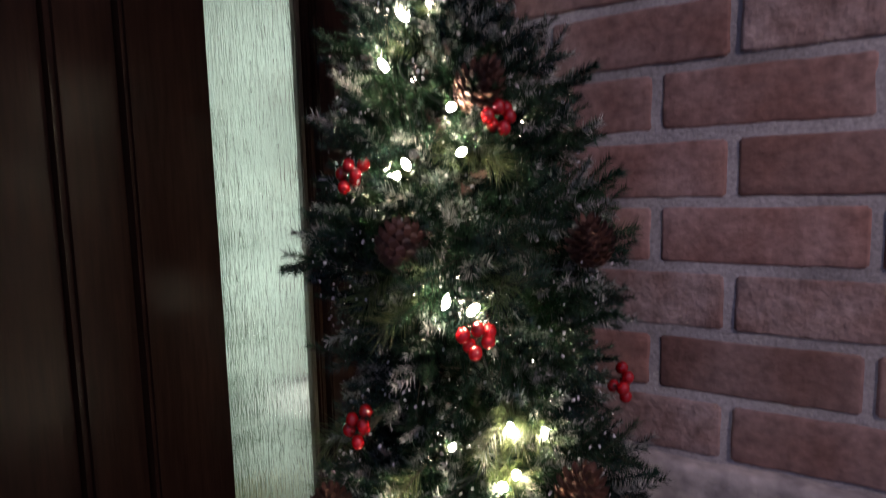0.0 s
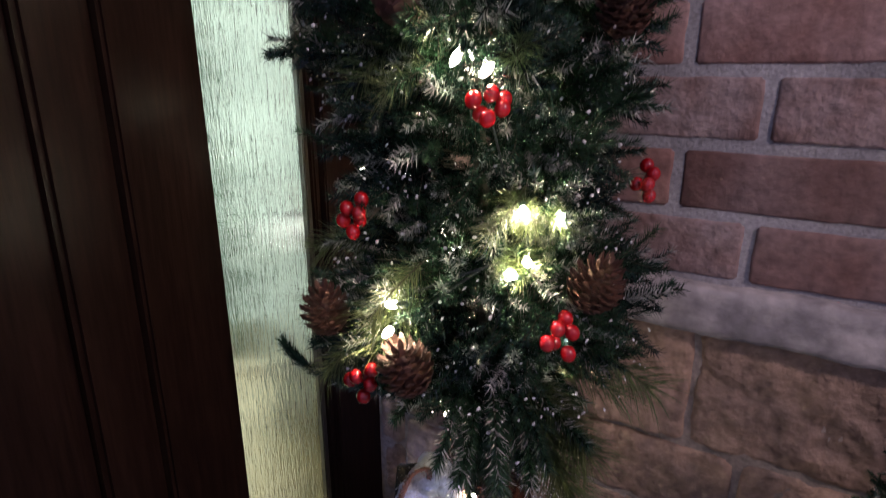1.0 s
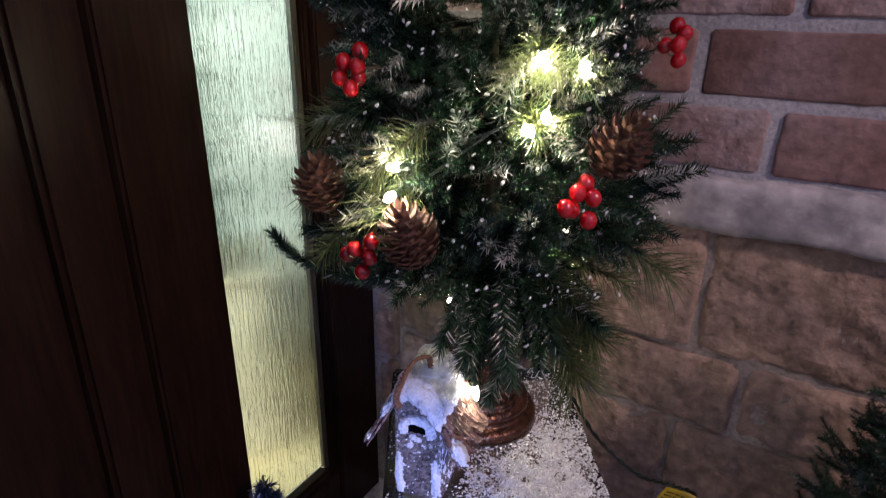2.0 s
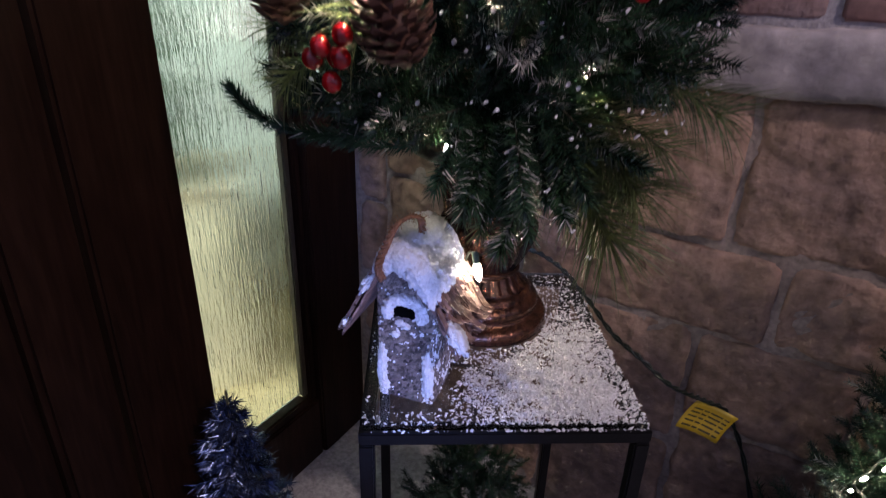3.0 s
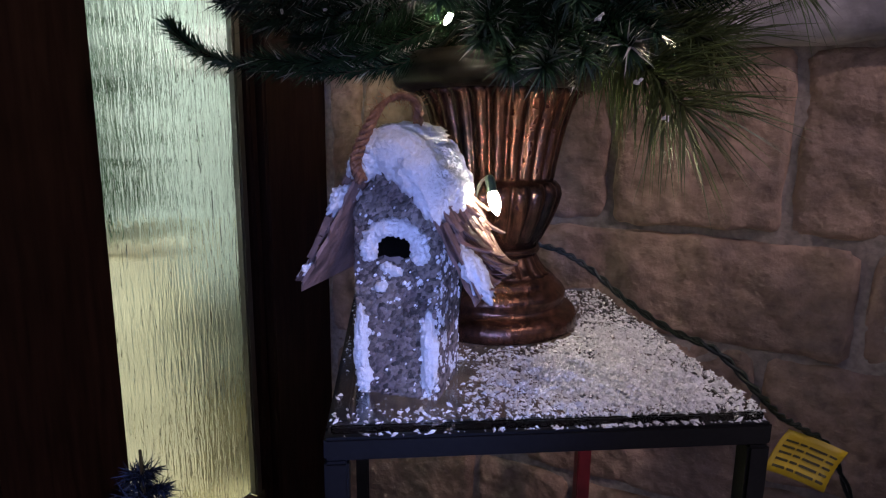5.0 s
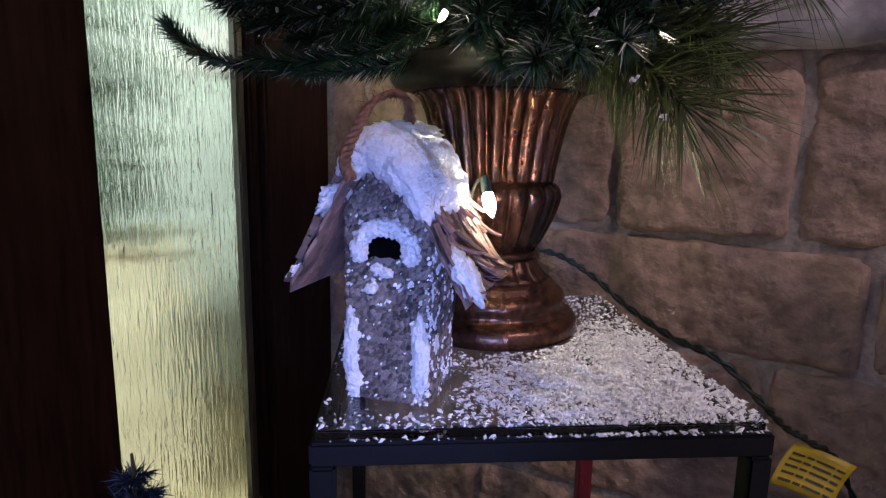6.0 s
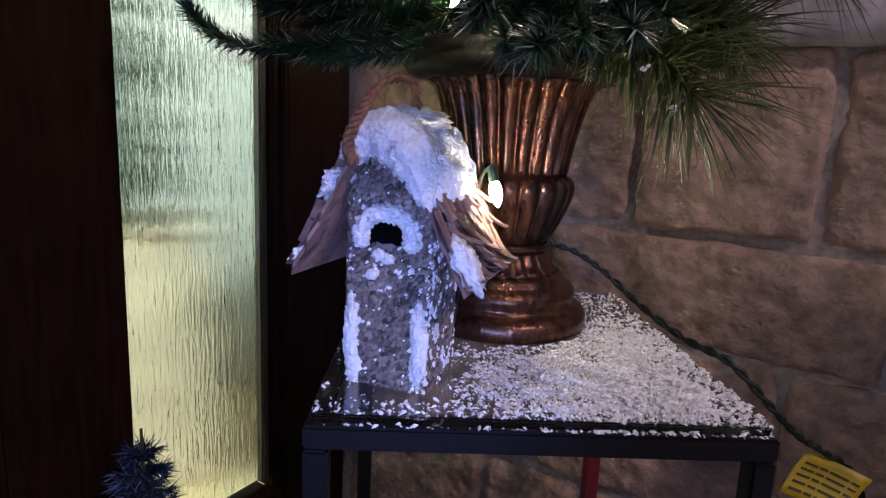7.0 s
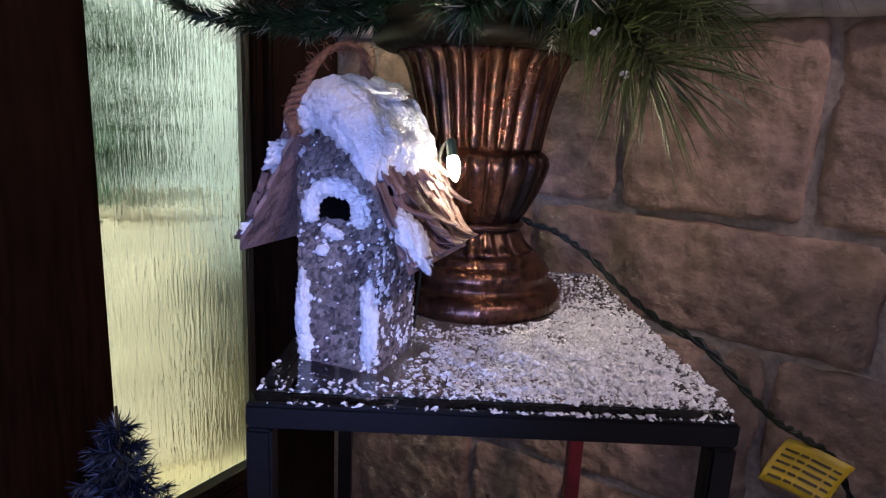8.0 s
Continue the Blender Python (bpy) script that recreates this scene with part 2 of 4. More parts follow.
def rough_block(w, h, d, rnd, amp, seed, nx=None, nz=None):
    """A block with its face towards -y, rounded at the edges and uneven; origin in the middle of the face."""
    nx, nz = nx or max(4, int(w / 0.007)), nz or max(4, int(h / 0.007))
    vs, fs = [], []
    xs = [-w / 2, -w / 2 + rnd * 0.3, -w / 2 + rnd] + [-w / 2 + rnd + (w - 2 * rnd) * i / nx for i in range(1, nx)] + [w / 2 - rnd, w / 2 - rnd * 0.3, w / 2]
    zs = [-h / 2, -h / 2 + rnd * 0.3, -h / 2 + rnd] + [-h / 2 + rnd + (h - 2 * rnd) * i / nz for i in range(1, nz)] + [h / 2 - rnd, h / 2 - rnd * 0.3, h / 2]
    for z in zs:
        for x in xs:
            ex = max(0.0, (abs(x) - (w / 2 - rnd)) / rnd)
            ez = max(0.0, (abs(z) - (h / 2 - rnd)) / rnd)
            e = min(1.0, math.hypot(ex, ez))
            y = rnd * (1 - math.sqrt(max(0.0, 1 - e * e)))
            q = Vector((x * 22 + seed * 7.1, z * 22, seed * 3.7))
            y += amp * noise.noise(q) + amp * 0.55 * noise.noise(q * 2.7) + amp * 0.25 * noise.noise(q * 7.3)
            jx = rnd * 0.5 * noise.noise(Vector((z * 30, seed * 5.3, 1))) * (abs(x) / (w / 2)) ** 4
            jz = rnd * 0.5 * noise.noise(Vector((x * 30, seed * 2.9, 9))) * (abs(z) / (h / 2)) ** 4
            sh = 1 - 0.16 * rnd / min(w, h) * ex * ez * 4
            vs.append(((x + jx) * sh, y, (z + jz) * sh))
    nX, nZ = len(xs), len(zs)
    for j in range(nZ - 1):
        for i in range(nX - 1):
            a = j * nX + i
            fs.append((a, a + 1, a + 1 + nX, a + nX))
    rim = [i for i in range(nX)] + [j * nX + nX - 1 for j in range(1, nZ)] + [(nZ - 1) * nX + i for i in range(nX - 2, -1, -1)] + [j * nX for j in range(nZ - 2, 0, -1)]
    base = len(vs)
    for r in rim:
        vs.append((vs[r][0], d, vs[r][2]))
    for k in range(len(rim)):
        k2 = (k + 1) % len(rim)
        fs.append((rim[k2], rim[k], base + k, base + k2))
    return vs, fs


ledge = smooth(part("window_ledge", rough_block(2.40, 0.066, 0.06, 0.010, 0.0035, 3, 120, 6), M_LEDGE))
ledge.location = (1.0, -0.022, 0.665)
tagged(ledge, "pale rough limestone sill course along the wall", "stone sill", kind="structure")

# side light: glass in a dark wooden frame, the door beside it
POST, RAIL = 0.024, 0.020


def frame_piece(name, lo, hi, label, bevel=0.003):
    return tagged(part(name, box(lo, hi, bevel), M_WOOD), label, "door frame", kind="structure")


frame_piece("trim_corner_post", (-0.012, -0.112, FLOOR), (POST, -0.002, 2.4), "dark brown stained post in the corner")
frame_piece("trim_bottom_rail", (-0.012, -0.305, FLOOR), (RAIL, -0.114, 0.086), "dark brown stained bottom rail under the side light")
window = thing("window_1", "tall narrow side light with rippled privacy glass, lit from inside", "window", kind="structure")
pane = part("pane", box((-0.010, -0.305, 0.10), (-0.003, -0.125, 2.2)), M_RAIN, window)
part("bead", box((-0.004, -0.138, 0.100), (0.008, -0.127, 2.2), 0.002), M_BEAD, window)
part("bead", box((-0.02, -0.126, 0.088), (0.014, -0.113, 2.2), 0.003), M_WOOD, window)
part("sill", box((-0.004, -0.305, 0.088), (0.018, -0.139, 0.104), 0.003), M_WOOD, window)
door = thing("door_1", "dark brown stained panelled front door with glossy varnish", "door", kind="structure")
part("jamb", box((-0.012, -0.418, FLOOR), (0.022, -0.307, 2.4), 0.004), M_WOOD, door)
part("stop", box((-0.012, -0.428, FLOOR), (0.006, -0.419, 2.4)), M_WOOD, door)
part("stile", box((-0.05, -0.493, FLOOR), (0.018, -0.429, 2.4), 0.006), M_WOOD, door)
part("moulding", box((-0.05, -0.503, FLOOR), (0.002, -0.494, 2.4)), M_WOOD, door)
part("panel", box((-0.05, -0.80, FLOOR), (0.014, -0.504, 2.4), 0.008), M_WOOD, door)
part("stile", box((-0.05, -1.9, FLOOR), (0.020, -0.802, 2.4), 0.006), M_WOOD, door)
# the hall inside
for nm, lo, hi in (("wall_hall_side", (-0.70, 0.30, FLOOR), (-0.09, 0.40, 2.5)), ("wall_hall_back", (-0.80, -1.4, FLOOR), (-0.70, 0.40, 2.5)),
                   ("wall_hall_end", (-0.80, -1.5, FLOOR), (-0.06, -1.4, 2.5))):
    tagged(part(nm, box(lo, hi), M_PLASTER), "pale painted hall wall", "wall", kind="structure")
tagged(part("floor_hall", box((-0.70, -1.4, FLOOR - 0.05), (-0.092, 0.30, FLOOR + 0.004)), M_HALLWOOD), "pale wooden hall floor", "floor", kind="structure")
tagged(part("ceiling_hall", box((-0.80, -1.5, 2.5), (-0.06, 0.40, 2.6)), M_PLASTER), "white hall ceiling", "ceiling", kind="structure")
chest = thing("hall_chest", "pale beige wooden chest seen blurred through the rippled glass", "chest", at=(-0.49, -0.22, FLOOR + 0.004), turn=-38)
part("carcass", box((-0.14, -0.40, 0.0), (0.11, 0.31, 0.40), 0.006), M_CHEST, chest)
part("top", box((-0.14, -0.40, 0.401), (0.11, 0.31, 0.420), 0.004), M_CHEST, chest)
plant = thing("house_plant", "leafy green plant on the chest, blurred by the rippled glass", "plant", at=(-0.37, -0.150, FLOOR + 0.425))
part("pot", lathe([(0.05, 0.0), (0.065, 0.09), (0.06, 0.095), (0.0, 0.085)], 20), M_CURTAIN, plant)
rn = random.Random(9)
g = ([], [])
for k in range(820):
    z = 0.03 + 0.80 * rn.random() ** 1.05
    a, r = rn.uniform(0, 6.3), 0.165 * math.sqrt(rn.random()) * (1.0 if z < 0.4 else 0.75)
    p = Vector((0.6 * r * math.cos(a), r * math.sin(a), z))
    e = Euler((rn.uniform(-0.9, 0.9), rn.uniform(-0.9, 0.9), rn.uniform(0, 6.3))).to_matrix()
    o = len(g[0])
    for q in ((-0.03, 0, 0), (0, 0.012, 0.003), (0.032, 0, -0.006), (0, -0.012, 0.003)):
        g[0].append(tuple(p + e @ Vector(q)))
    g[0].append(tuple(p + e @ Vector((0, 0, 0.004))))
    for i in range(4):
        g[1].append((o + i, o + (i + 1) % 4, o + 4))
part("leaves", g, M_LEAF, plant)

# ---- table ----
TOP = 0.40
TA = 32.9
TW, TD = 0.243, 0.281
TX, TY = 0.342, -0.410
table = thing("side_table", "small black metal side table with a clear glass top", "table", at=(TX, TY, 0), turn=TA)
S = 0.0128
RT = TOP - 0.0052      # top of the rails, under the glass
for x in (S / 2, TW - S / 2):
    for y in (S / 2, TD - S / 2):
        part("leg", box((x - S / 2, y - S / 2, FLOOR), (x + S / 2, y + S / 2, RT - 0.0133), 0.0015), M_BLACK, table)
for nm, lo, hi in (("front_rail", (0, 0, RT - 0.0128), (TW, S, RT)), ("back_rail", (0, TD - S, RT - 0.0128), (TW, TD, RT)),
                   ("side_rail", (0, S + 0.0005, RT - 0.0128), (S, TD - S - 0.0005, RT)), ("side_rail", (TW - S, S + 0.0005, RT - 0.0128), (TW, TD - S - 0.0005, RT))):
    part(nm, box(lo, hi, 0.0015), M_BLACK, table)
gl = part("glass_top", box((0.0035, 0.0035, RT + 0.0002), (TW - 0.0035, TD - 0.0035, TOP), 0.0008), M_GLASS_TOP, table)
gl.visible_shadow = False
# red stretch on the back right leg
part("band", box((TW - S - 0.0006, TD - S - 0.0006, 0.14), (TW + 0.0006, TD + 0.0006, 0.236), 0.0012), M_RED, table, "red band round the leg")


def table_point(x, y):
    a = math.radians(TA)
    return TX + x * math.cos(a) - y * math.sin(a), TY + x * math.sin(a) + y * math.cos(a)


# scattered craft snow
URN = Vector((0.345, -0.196, TOP))
HOUSE = Vector((0.347, -0.333, TOP))
rnd = random.Random(5)
vs, fs = [], []


def flake(px, py, pz, s, rn, vs, fs):
    n = rn.choice((3, 4, 4, 5))
    o = len(vs)
    e = Euler((rn.uniform(-0.45, 0.45), rn.uniform(-0.45, 0.45), rn.uniform(0, 6.3))).to_matrix()
    up = []
    for k in range(n):
        a = 2 * math.pi * k / n
        q = s * rn.uniform(0.5, 1.1)
        up.append(e @ Vector((q * math.cos(a), q * 0.5 * math.sin(a), 0)))
    low = min(v.z for v in up)
    for v in up:
        vs.append((px + v.x, py + v.y, pz + v.z - low))
    apex = e @ Vector((0, 0, s * 0.35))
    vs.append((px + apex.x, py + apex.y, pz + apex.z - low + 0.0003))
    fs.append(tuple(o + k for k in range(n))[::-1])
    for k in range(n):
        fs.append((o + k, o + (k + 1) % n, o + n))


count = 0
while count < 17000:
    u, v = rnd.uniform(0.002, TW - 0.002), rnd.uniform(0.001, TD - 0.012)
    wx, wy = table_point(u, v)
    if math.hypot(wx - URN.x, wy - URN.y) < 0.0675 or max(abs(wx - HOUSE.x), abs(wy - HOUSE.y)) < 0.033:
        continue
    heap = math.exp(-(((u - 0.172) / 0.060) ** 2 + ((v - 0.050) / 0.048) ** 2))
    heap = max(heap, 0.55 * math.exp(-(((u - 0.195) / 0.042) ** 2 + ((v - 0.105) / 0.055) ** 2)))
    heap *= max(0.0, 0.78 + 1.0 * noise.noise(Vector((u * 55, v * 55, 3))) + 0.6 * noise.noise(Vector((u * 150, v * 150, 8))))
    if v < 0.012:
        heap *= 0.45
    if rnd.random() > heap ** 1.2 + 0.007 + 0.022 * (u > 0.1) + 0.03 * (v < 0.02):
        continue
    top = TOP if (0.0035 < u < TW - 0.0035 and 0.0035 < v < TD - 0.0035) else RT
    flake(wx, wy, top + 0.0002 + heap * rnd.uniform(0, 0.006) * (rnd.random() < 0.6), 0.0009 + 0.0026 * rnd.random() ** 2, rnd, vs, fs)
    count += 1
tagged(part("snow_flakes", (vs, fs), M_SNOW), "white craft snow strewn over the table top", "snow", kind="stuff")

# ---- urn ----
urn = thing("urn_planter", "fluted urn in worn copper-bronze glaze standing on the glass table", "urn", at=tuple(URN))

def ribs(n, depth):
    return lambda i, a: 1 - depth * (1 - abs(math.sin(a * n)) ** 0.7)


foot = [(0.062, 0.0), (0.066, 0.002), (0.067, 0.006), (0.0665, 0.012), (0.064, 0.0155), (0.059, 0.017), (0.056, 0.0185), (0.0552, 0.022), (0.0568, 0.0255), (0.0568, 0.029), (0.0545, 0.033),
        (0.0505, 0.0352), (0.0485, 0.036), (0.0488, 0.0382), (0.0470, 0.0405), (0.0445, 0.0425)]
smooth(part("foot", lathe(foot, 72), M_URN, urn, "stepped round foot"))
smooth(part("stem", lathe([(0.0440, 0.0425), (0.0405, 0.0455), (0.0365, 0.0505), (0.0340, 0.0555), (0.0328, 0.0585)], 200, ribs(10, 0.06)), M_URN, urn, "fluted stem"))
smooth(part("collar", lathe([(0.0325, 0.0585), (0.0348, 0.0597), (0.0355, 0.0615), (0.0348, 0.0634), (0.0325, 0.0645)], 64), M_URN, urn))
smooth(part("belly", lathe([(0.0330, 0.0645), (0.0372, 0.071), (0.0420, 0.080), (0.0466, 0.090), (0.0498, 0.099), (0.0512, 0.1055), (0.0500, 0.1110), (0.0465, 0.1145), (0.0440, 0.1155)], 240, ribs(10, 0.085)), M_URN, urn, "lobed belly"))
smooth(part("bowl", lathe([(0.0440, 0.1155), (0.0448, 0.1180), (0.0462, 0.128), (0.0490, 0.142), (0.0524, 0.156), (0.0560, 0.168), (0.0600, 0.1765), (0.0660, 0.181)], 288, ribs(12, 0.09)), M_URN, urn, "vertically fluted bowl"))
smooth(part("rim", lathe([(0.0655, 0.1805), (0.0740, 0.1825), (0.0790, 0.1850), (0.0812, 0.1890), (0.0808, 0.1925), (0.0780, 0.1945), (0.0785, 0.1975), (0.0800, 0.2010), (0.0780, 0.2045), (0.0720, 0.2055), (0.0675, 0.2040), (0.0650, 0.196)], 72), M_RIM, urn, "rolled dark rim"))

# ---- birdhouse ----
house = thing("birdhouse", "rustic bark-roofed birdhouse with a seed crust, dusted with artificial snow", "birdhouse", at=tuple(HOUSE), turn=12)
HW = 0.0242      # half width of the walls
GABLE = ((0.0, 0.132), (0.009, 0.128), (0.016, 0.120), (HW, 0.107))


def gable_top(x):
    x = abs(x)
    for (a, p), (b, q) in zip(GABLE, GABLE[1:]):
        if x <= b:
            return p + (q - p) * (x - a) / (b - a)
    return GABLE[-1][1]


prof = [(-HW, 0), (HW, 0)] + [(x, z) for x, z in GABLE[::-1]] + [(-x, z) for x, z in GABLE[1:]]
bm = bmesh.new()
front = [bm.verts.new((x, -HW, z)) for x, z in prof]
back = [bm.verts.new((x, HW, z)) for x, z in prof]
bm.faces.new(front)
bm.faces.new(back[::-1])
for i in range(len(prof)):
    k = (i + 1) % len(prof)
    bm.faces.new((front[i], back[i], back[k], front[k]))
bmesh.ops.bevel(bm, geom=[e for e in bm.edges if abs(e.verts[0].co.x - e.verts[1].co.x) < 1e-6 and abs(e.verts[0].co.y - e.verts[1].co.y) < 1e-6], offset=0.005, segments=3, affect="EDGES")
part("box", bm, M_GRIT, house)
rnd = random.Random(8)


def pebble(p, nrm, s, rn, vs, fs):
    t1 = nrm.orthogonal().normalized()
    t2 = nrm.cross(t1)
    a0 = rn.uniform(0, 6.3)
    o = len(vs)
    n = 5
    for ring, hgt in ((1.0, -0.1), (0.75, 0.45)):
        for k in range(n):
            a = a0 + 2 * math.pi * k / n
            q = s * ring * (0.75 + 0.5 * rn.random())
            vs.append(tuple(p + t1 * (q * math.cos(a)) + t2 * (0.7 * q * math.sin(a)) + nrm * (s * hgt)))
    vs.append(tuple(p + nrm * s * 0.62))
    for k in range(n):
        k2 = (k + 1) % n
        fs.append((o + k, o + k2, o + n + k2, o + n + k))
        fs.append((o + n + k, o + n + k2, o + 2 * n))


def crust_point(rn):
    """A point and normal on the walls, round the corners too."""
    side = rn.choice("ffffrrrllb")
    u = rn.uniform(-HW, HW)
    ease = 0.0016 * max(0.0, (abs(u) - HW + 0.005) / 0.005) ** 2
    if side in "fb":
        z = rn.uniform(0, 0.130)
        if z > gable_top(u) - 0.001:
            return None
        sg = -1 if side == "f" else 1
        return Vector((u, sg * (HW - ease), z)), Vector((0.6 * (u / HW) ** 7, sg, 0)).normalized()
    sg = 1 if side == "r" else -1
    return Vector((sg * (HW - ease), u, rn.uniform(0, 0.104))), Vector((sg, 0.6 * (u / HW) ** 7, 0)).normalized()


HOLE = Vector((0.0005, -HW, 0.0855))
grit, snowy = ([], []), ([], [])
for k in range(7600):
    c = crust_point(rnd)
    if not c:
        continue
    p, nrm = c
    facing = nrm.y < -0.7
    if facing and math.hypot(p.x - HOLE.x, (p.z - HOLE.z) * 1.8) < 0.0115:
        continue
    patch = noise.noise(Vector((p.x * 150, p.y * 150, p.z * 110)))
    white = rnd.random() < 0.01 + 0.08 * (patch > 0.25)
    low = p.z < 0.048 + 0.010 * patch
    if facing and low and (p.x < -HW + 0.0085 or p.x > HW - 0.009):
        white = rnd.random() < 0.96
    elif facing and 0.058 < p.z < 0.078:
        white = rnd.random() < 0.02 + 0.4 * (patch > 0.15)
    elif nrm.x > 0.7 and p.z < 0.085:
        white = rnd.random() < (0.7 if patch > 0.18 else 0.05)
    tgt = snowy if white else grit
    pebble(p + nrm * (0.0010 if white else -0.0002), nrm, rnd.uniform(0.0010, 0.0030) * (rnd.uniform(0.35, 0.75) if white else 1), rnd, *tgt)
part("crust", grit, M_GRIT, house, "grey-brown crust of seed husks")
part("snow", snowy, M_SNOW, house, "white artificial snow dabs")
# no recess: a flat black disc before the wall paints the hole's shade
bm = bmesh.new()
bmesh.ops.create_circle(bm, cap_ends=True, radius=1, segments=24)
for v in bm.verts:
    if v.co.y < -0.45:
        v.co.y = -0.45 + 0.08 * math.sin(v.co.x * 9)
hole = part("entrance_hole_disc", bm, M_HOLE_SHADE, house, "flat black disc painted as the shade of the entrance hole")
hole.matrix_basis = Matrix.LocRotScale((HOLE.x, HOLE.y - 0.0022, HOLE.z), Euler((math.pi / 2, 0, 0)), (0.0112, 0.0082, 1))


# steep flared roof of layered bark strips on a thin board
def roof_line(s):
    """Across the slope: 0 at the ridge, 1 at the eave."""
    if s < 0.22:
        return 0.016 * s / 0.22, 0.140 - 0.011 * (s / 0.22) ** 2
    q = (s - 0.22) / 0.78
    return 0.016 + 0.0335 * q, 0.129 - 0.064 * q - 0.002 * math.sin(math.pi * min(q, 1.0))


def roof_out(s):
    (x0, z0), (x1, z1) = roof_line(s - 0.02 if s > 0.02 else s), roof_line(s + 0.02)
    d = Vector((x1 - x0, z1 - z0)).normalized()
    return -d.y, d.x


boards = {}
RF, RB = -0.0365, 0.036      # front and back of the roof
for sg in (-1, 1):
    g = ([], [])
    for i in range(17):
        x, z = roof_line(i / 16)
        for y in (RF, RB):
            yy = y * (1 + 0.14 * (i / 16)) + 0.0016 * math.sin(i * 2.1 + sg)
            g[0].append((sg * x, yy, z - 0.0035))
            g[0].append((sg * x, yy, z))
    for i in range(16):
        a = i * 4
        for q in ((0, 2, 6, 4), (1, 5, 7, 3), (0, 4, 5, 1), (2, 3, 7, 6)):
            g[1].append(tuple(a + k for k in q))
    g[1].append((64, 65, 67, 66))
    g[1].append((0, 1, 3, 2))
    boards[sg] = part("roof_board", g, M_BARK, house)
for sg in (-1, 1):
    for row in range(7):
        for k in range(14):
            s0 = 0.14 + row * 0.122 + rnd.uniform(-0.035, 0.035)
            s1 = min(1.0 if sg > 0 else 0.98, s0 + 0.22 + rnd.uniform(-0.07, 0.09))
            y0 = max(RF - (0.006 if row > 2 else 0.001), RF - 0.004 + k * 0.0058 + rnd.uniform(-0.004, 0.004))
            wd = rnd.uniform(0.003, 0.010)
            lift = rnd.uniform(0.0005, 0.0025) * min(1, row) + (0.010 * rnd.random() if sg > 0 and row > 1 and rnd.random() < 0.5 else 0)
            skew = rnd.uniform(-0.013, 0.013) if sg > 0 and row > 2 else rnd.uniform(0.0, 0.004)
            g = ([], [])
            rings = 5
            for i in range(rings):
                w = i / (rings - 1)
                sl = s0 + (s1 - s0) * w
                x, z = roof_line(sl)
                nx, nz = roof_out(min(sl, 1.0))
                up = 0.0012 + 0.0004 * (7 - row) + lift * w * w
                for yo, q in ((0, 0.0016), (0.5, 0), (1, 0.0016)):
                    y = y0 + wd * yo * (1 - 0.35 * w * rnd.random()) + skew * w
                    g[0].append((sg * (x + (up + q) * nx), y, z + (up + q) * nz))
                for yo in (0, 0.5, 1):
                    v = g[0][-3]
                    g[0].append((v[0] - sg * 0.0010 * nx, v[1], v[2] - 0.0010 * nz))
            for i in range(rings - 1):
                a = i * 6
                for q in ((0, 1, 7, 6), (1, 2, 8, 7), (4, 3, 9, 10), (5, 4, 10, 11), (0, 6, 9, 3), (2, 5, 11, 8)):
                    g[1].append(tuple(a + c for c in q))
            a = (rings - 1) * 6
            g[1].append((a, a + 1, a + 4, a + 3))
            g[1].append((a + 1, a + 2, a + 5, a + 4))
            part("bark_strip", g, M_BARK, boards[sg])


# snow lying on the roof, and dabs
def snow_blob(cx, cy, cz, rx, ry, rz, seed, tilt=0.0):
    bm = bmesh.new()
    bmesh.ops.create_icosphere(bm, subdivisions=4, radius=1)
    rot = Euler((0, tilt, 0)).to_matrix()
    for v in bm.verts:
        d = v.co.copy()
        w = Vector((d.x * rx, d.y * ry, d.z * rz))
        n = 1 + 0.20 * noise.noise(d * 2.0 + Vector((seed, 0, 0))) + 0.30 * noise.noise(w * 380 + Vector((seed, 1, 2))) + 0.22 * noise.noise(w * 850 + Vector((3, seed, 2)))
        v.co = Vector((cx, cy, cz)) + rot @ (w * n)
    return bm


def snow_drape(reach_left, reach_right, y0, y1, thick, seed, na=84, nb=64, base=0.004):
    """A crust of snow over the roof from signed slope -reach_left to reach_right."""
    top, low, fs = [], [], []
    for i in range(na + 1):
        for j in range(nb + 1):
            b = j / nb
            wob = 1 + 0.30 * noise.noise(Vector((b * 5, seed, 1 if i > na / 2 else 7))) + 0.16 * noise.noise(Vector((b * 17, seed, 3)))
            sl = (-reach_left + (reach_left + reach_right) * i / na) * wob
            x, z = roof_line(abs(sl))
            nx, nz = roof_out(abs(sl))
            sx = 1 if sl >= 0 else -1
            y = y0 + (y1 - y0) * b + 0.004 * noise.noise(Vector((sl * 12, seed, b * 2)))
            e = min(1.0, 7 * min(i / na, 1 - i / na)) ** 0.5 * min(1.0, 9 * min(b, 1 - b)) ** 0.5
            p = Vector((sx * x * 900, y * 900, z * 900))
            h = base * (0.3 + 0.7 * e) + thick * e * (0.75 + 0.5 * noise.noise(p * 0.09)) + 0.0016 * noise.noise(p * 0.33) + 0.0011 * noise.noise(p * 0.9)
            top.append((sx * (x + h * nx), y, z + h * nz))
            low.append((sx * (x + 0.001 * nx), y, z + 0.001 * nz))
    W = nb + 1
    o = len(top)
    for i in range(na):
        for j in range(nb):
            a = i * W + j
            fs.append((a, a + 1, a + 1 + W, a + W))
            fs.append((o + a, o + a + W, o + a + 1 + W, o + a + 1))
    rim = [j for j in range(W)] + [i * W + nb for i in range(1, na + 1)] + [na * W + j for j in range(nb - 1, -1, -1)] + [i * W for i in range(na - 1, 0, -1)]
    for k in range(len(rim)):
        a, b = rim[k], rim[(k + 1) % len(rim)]
        fs.append((b, a, o + a, o + b))
    return top + low, fs


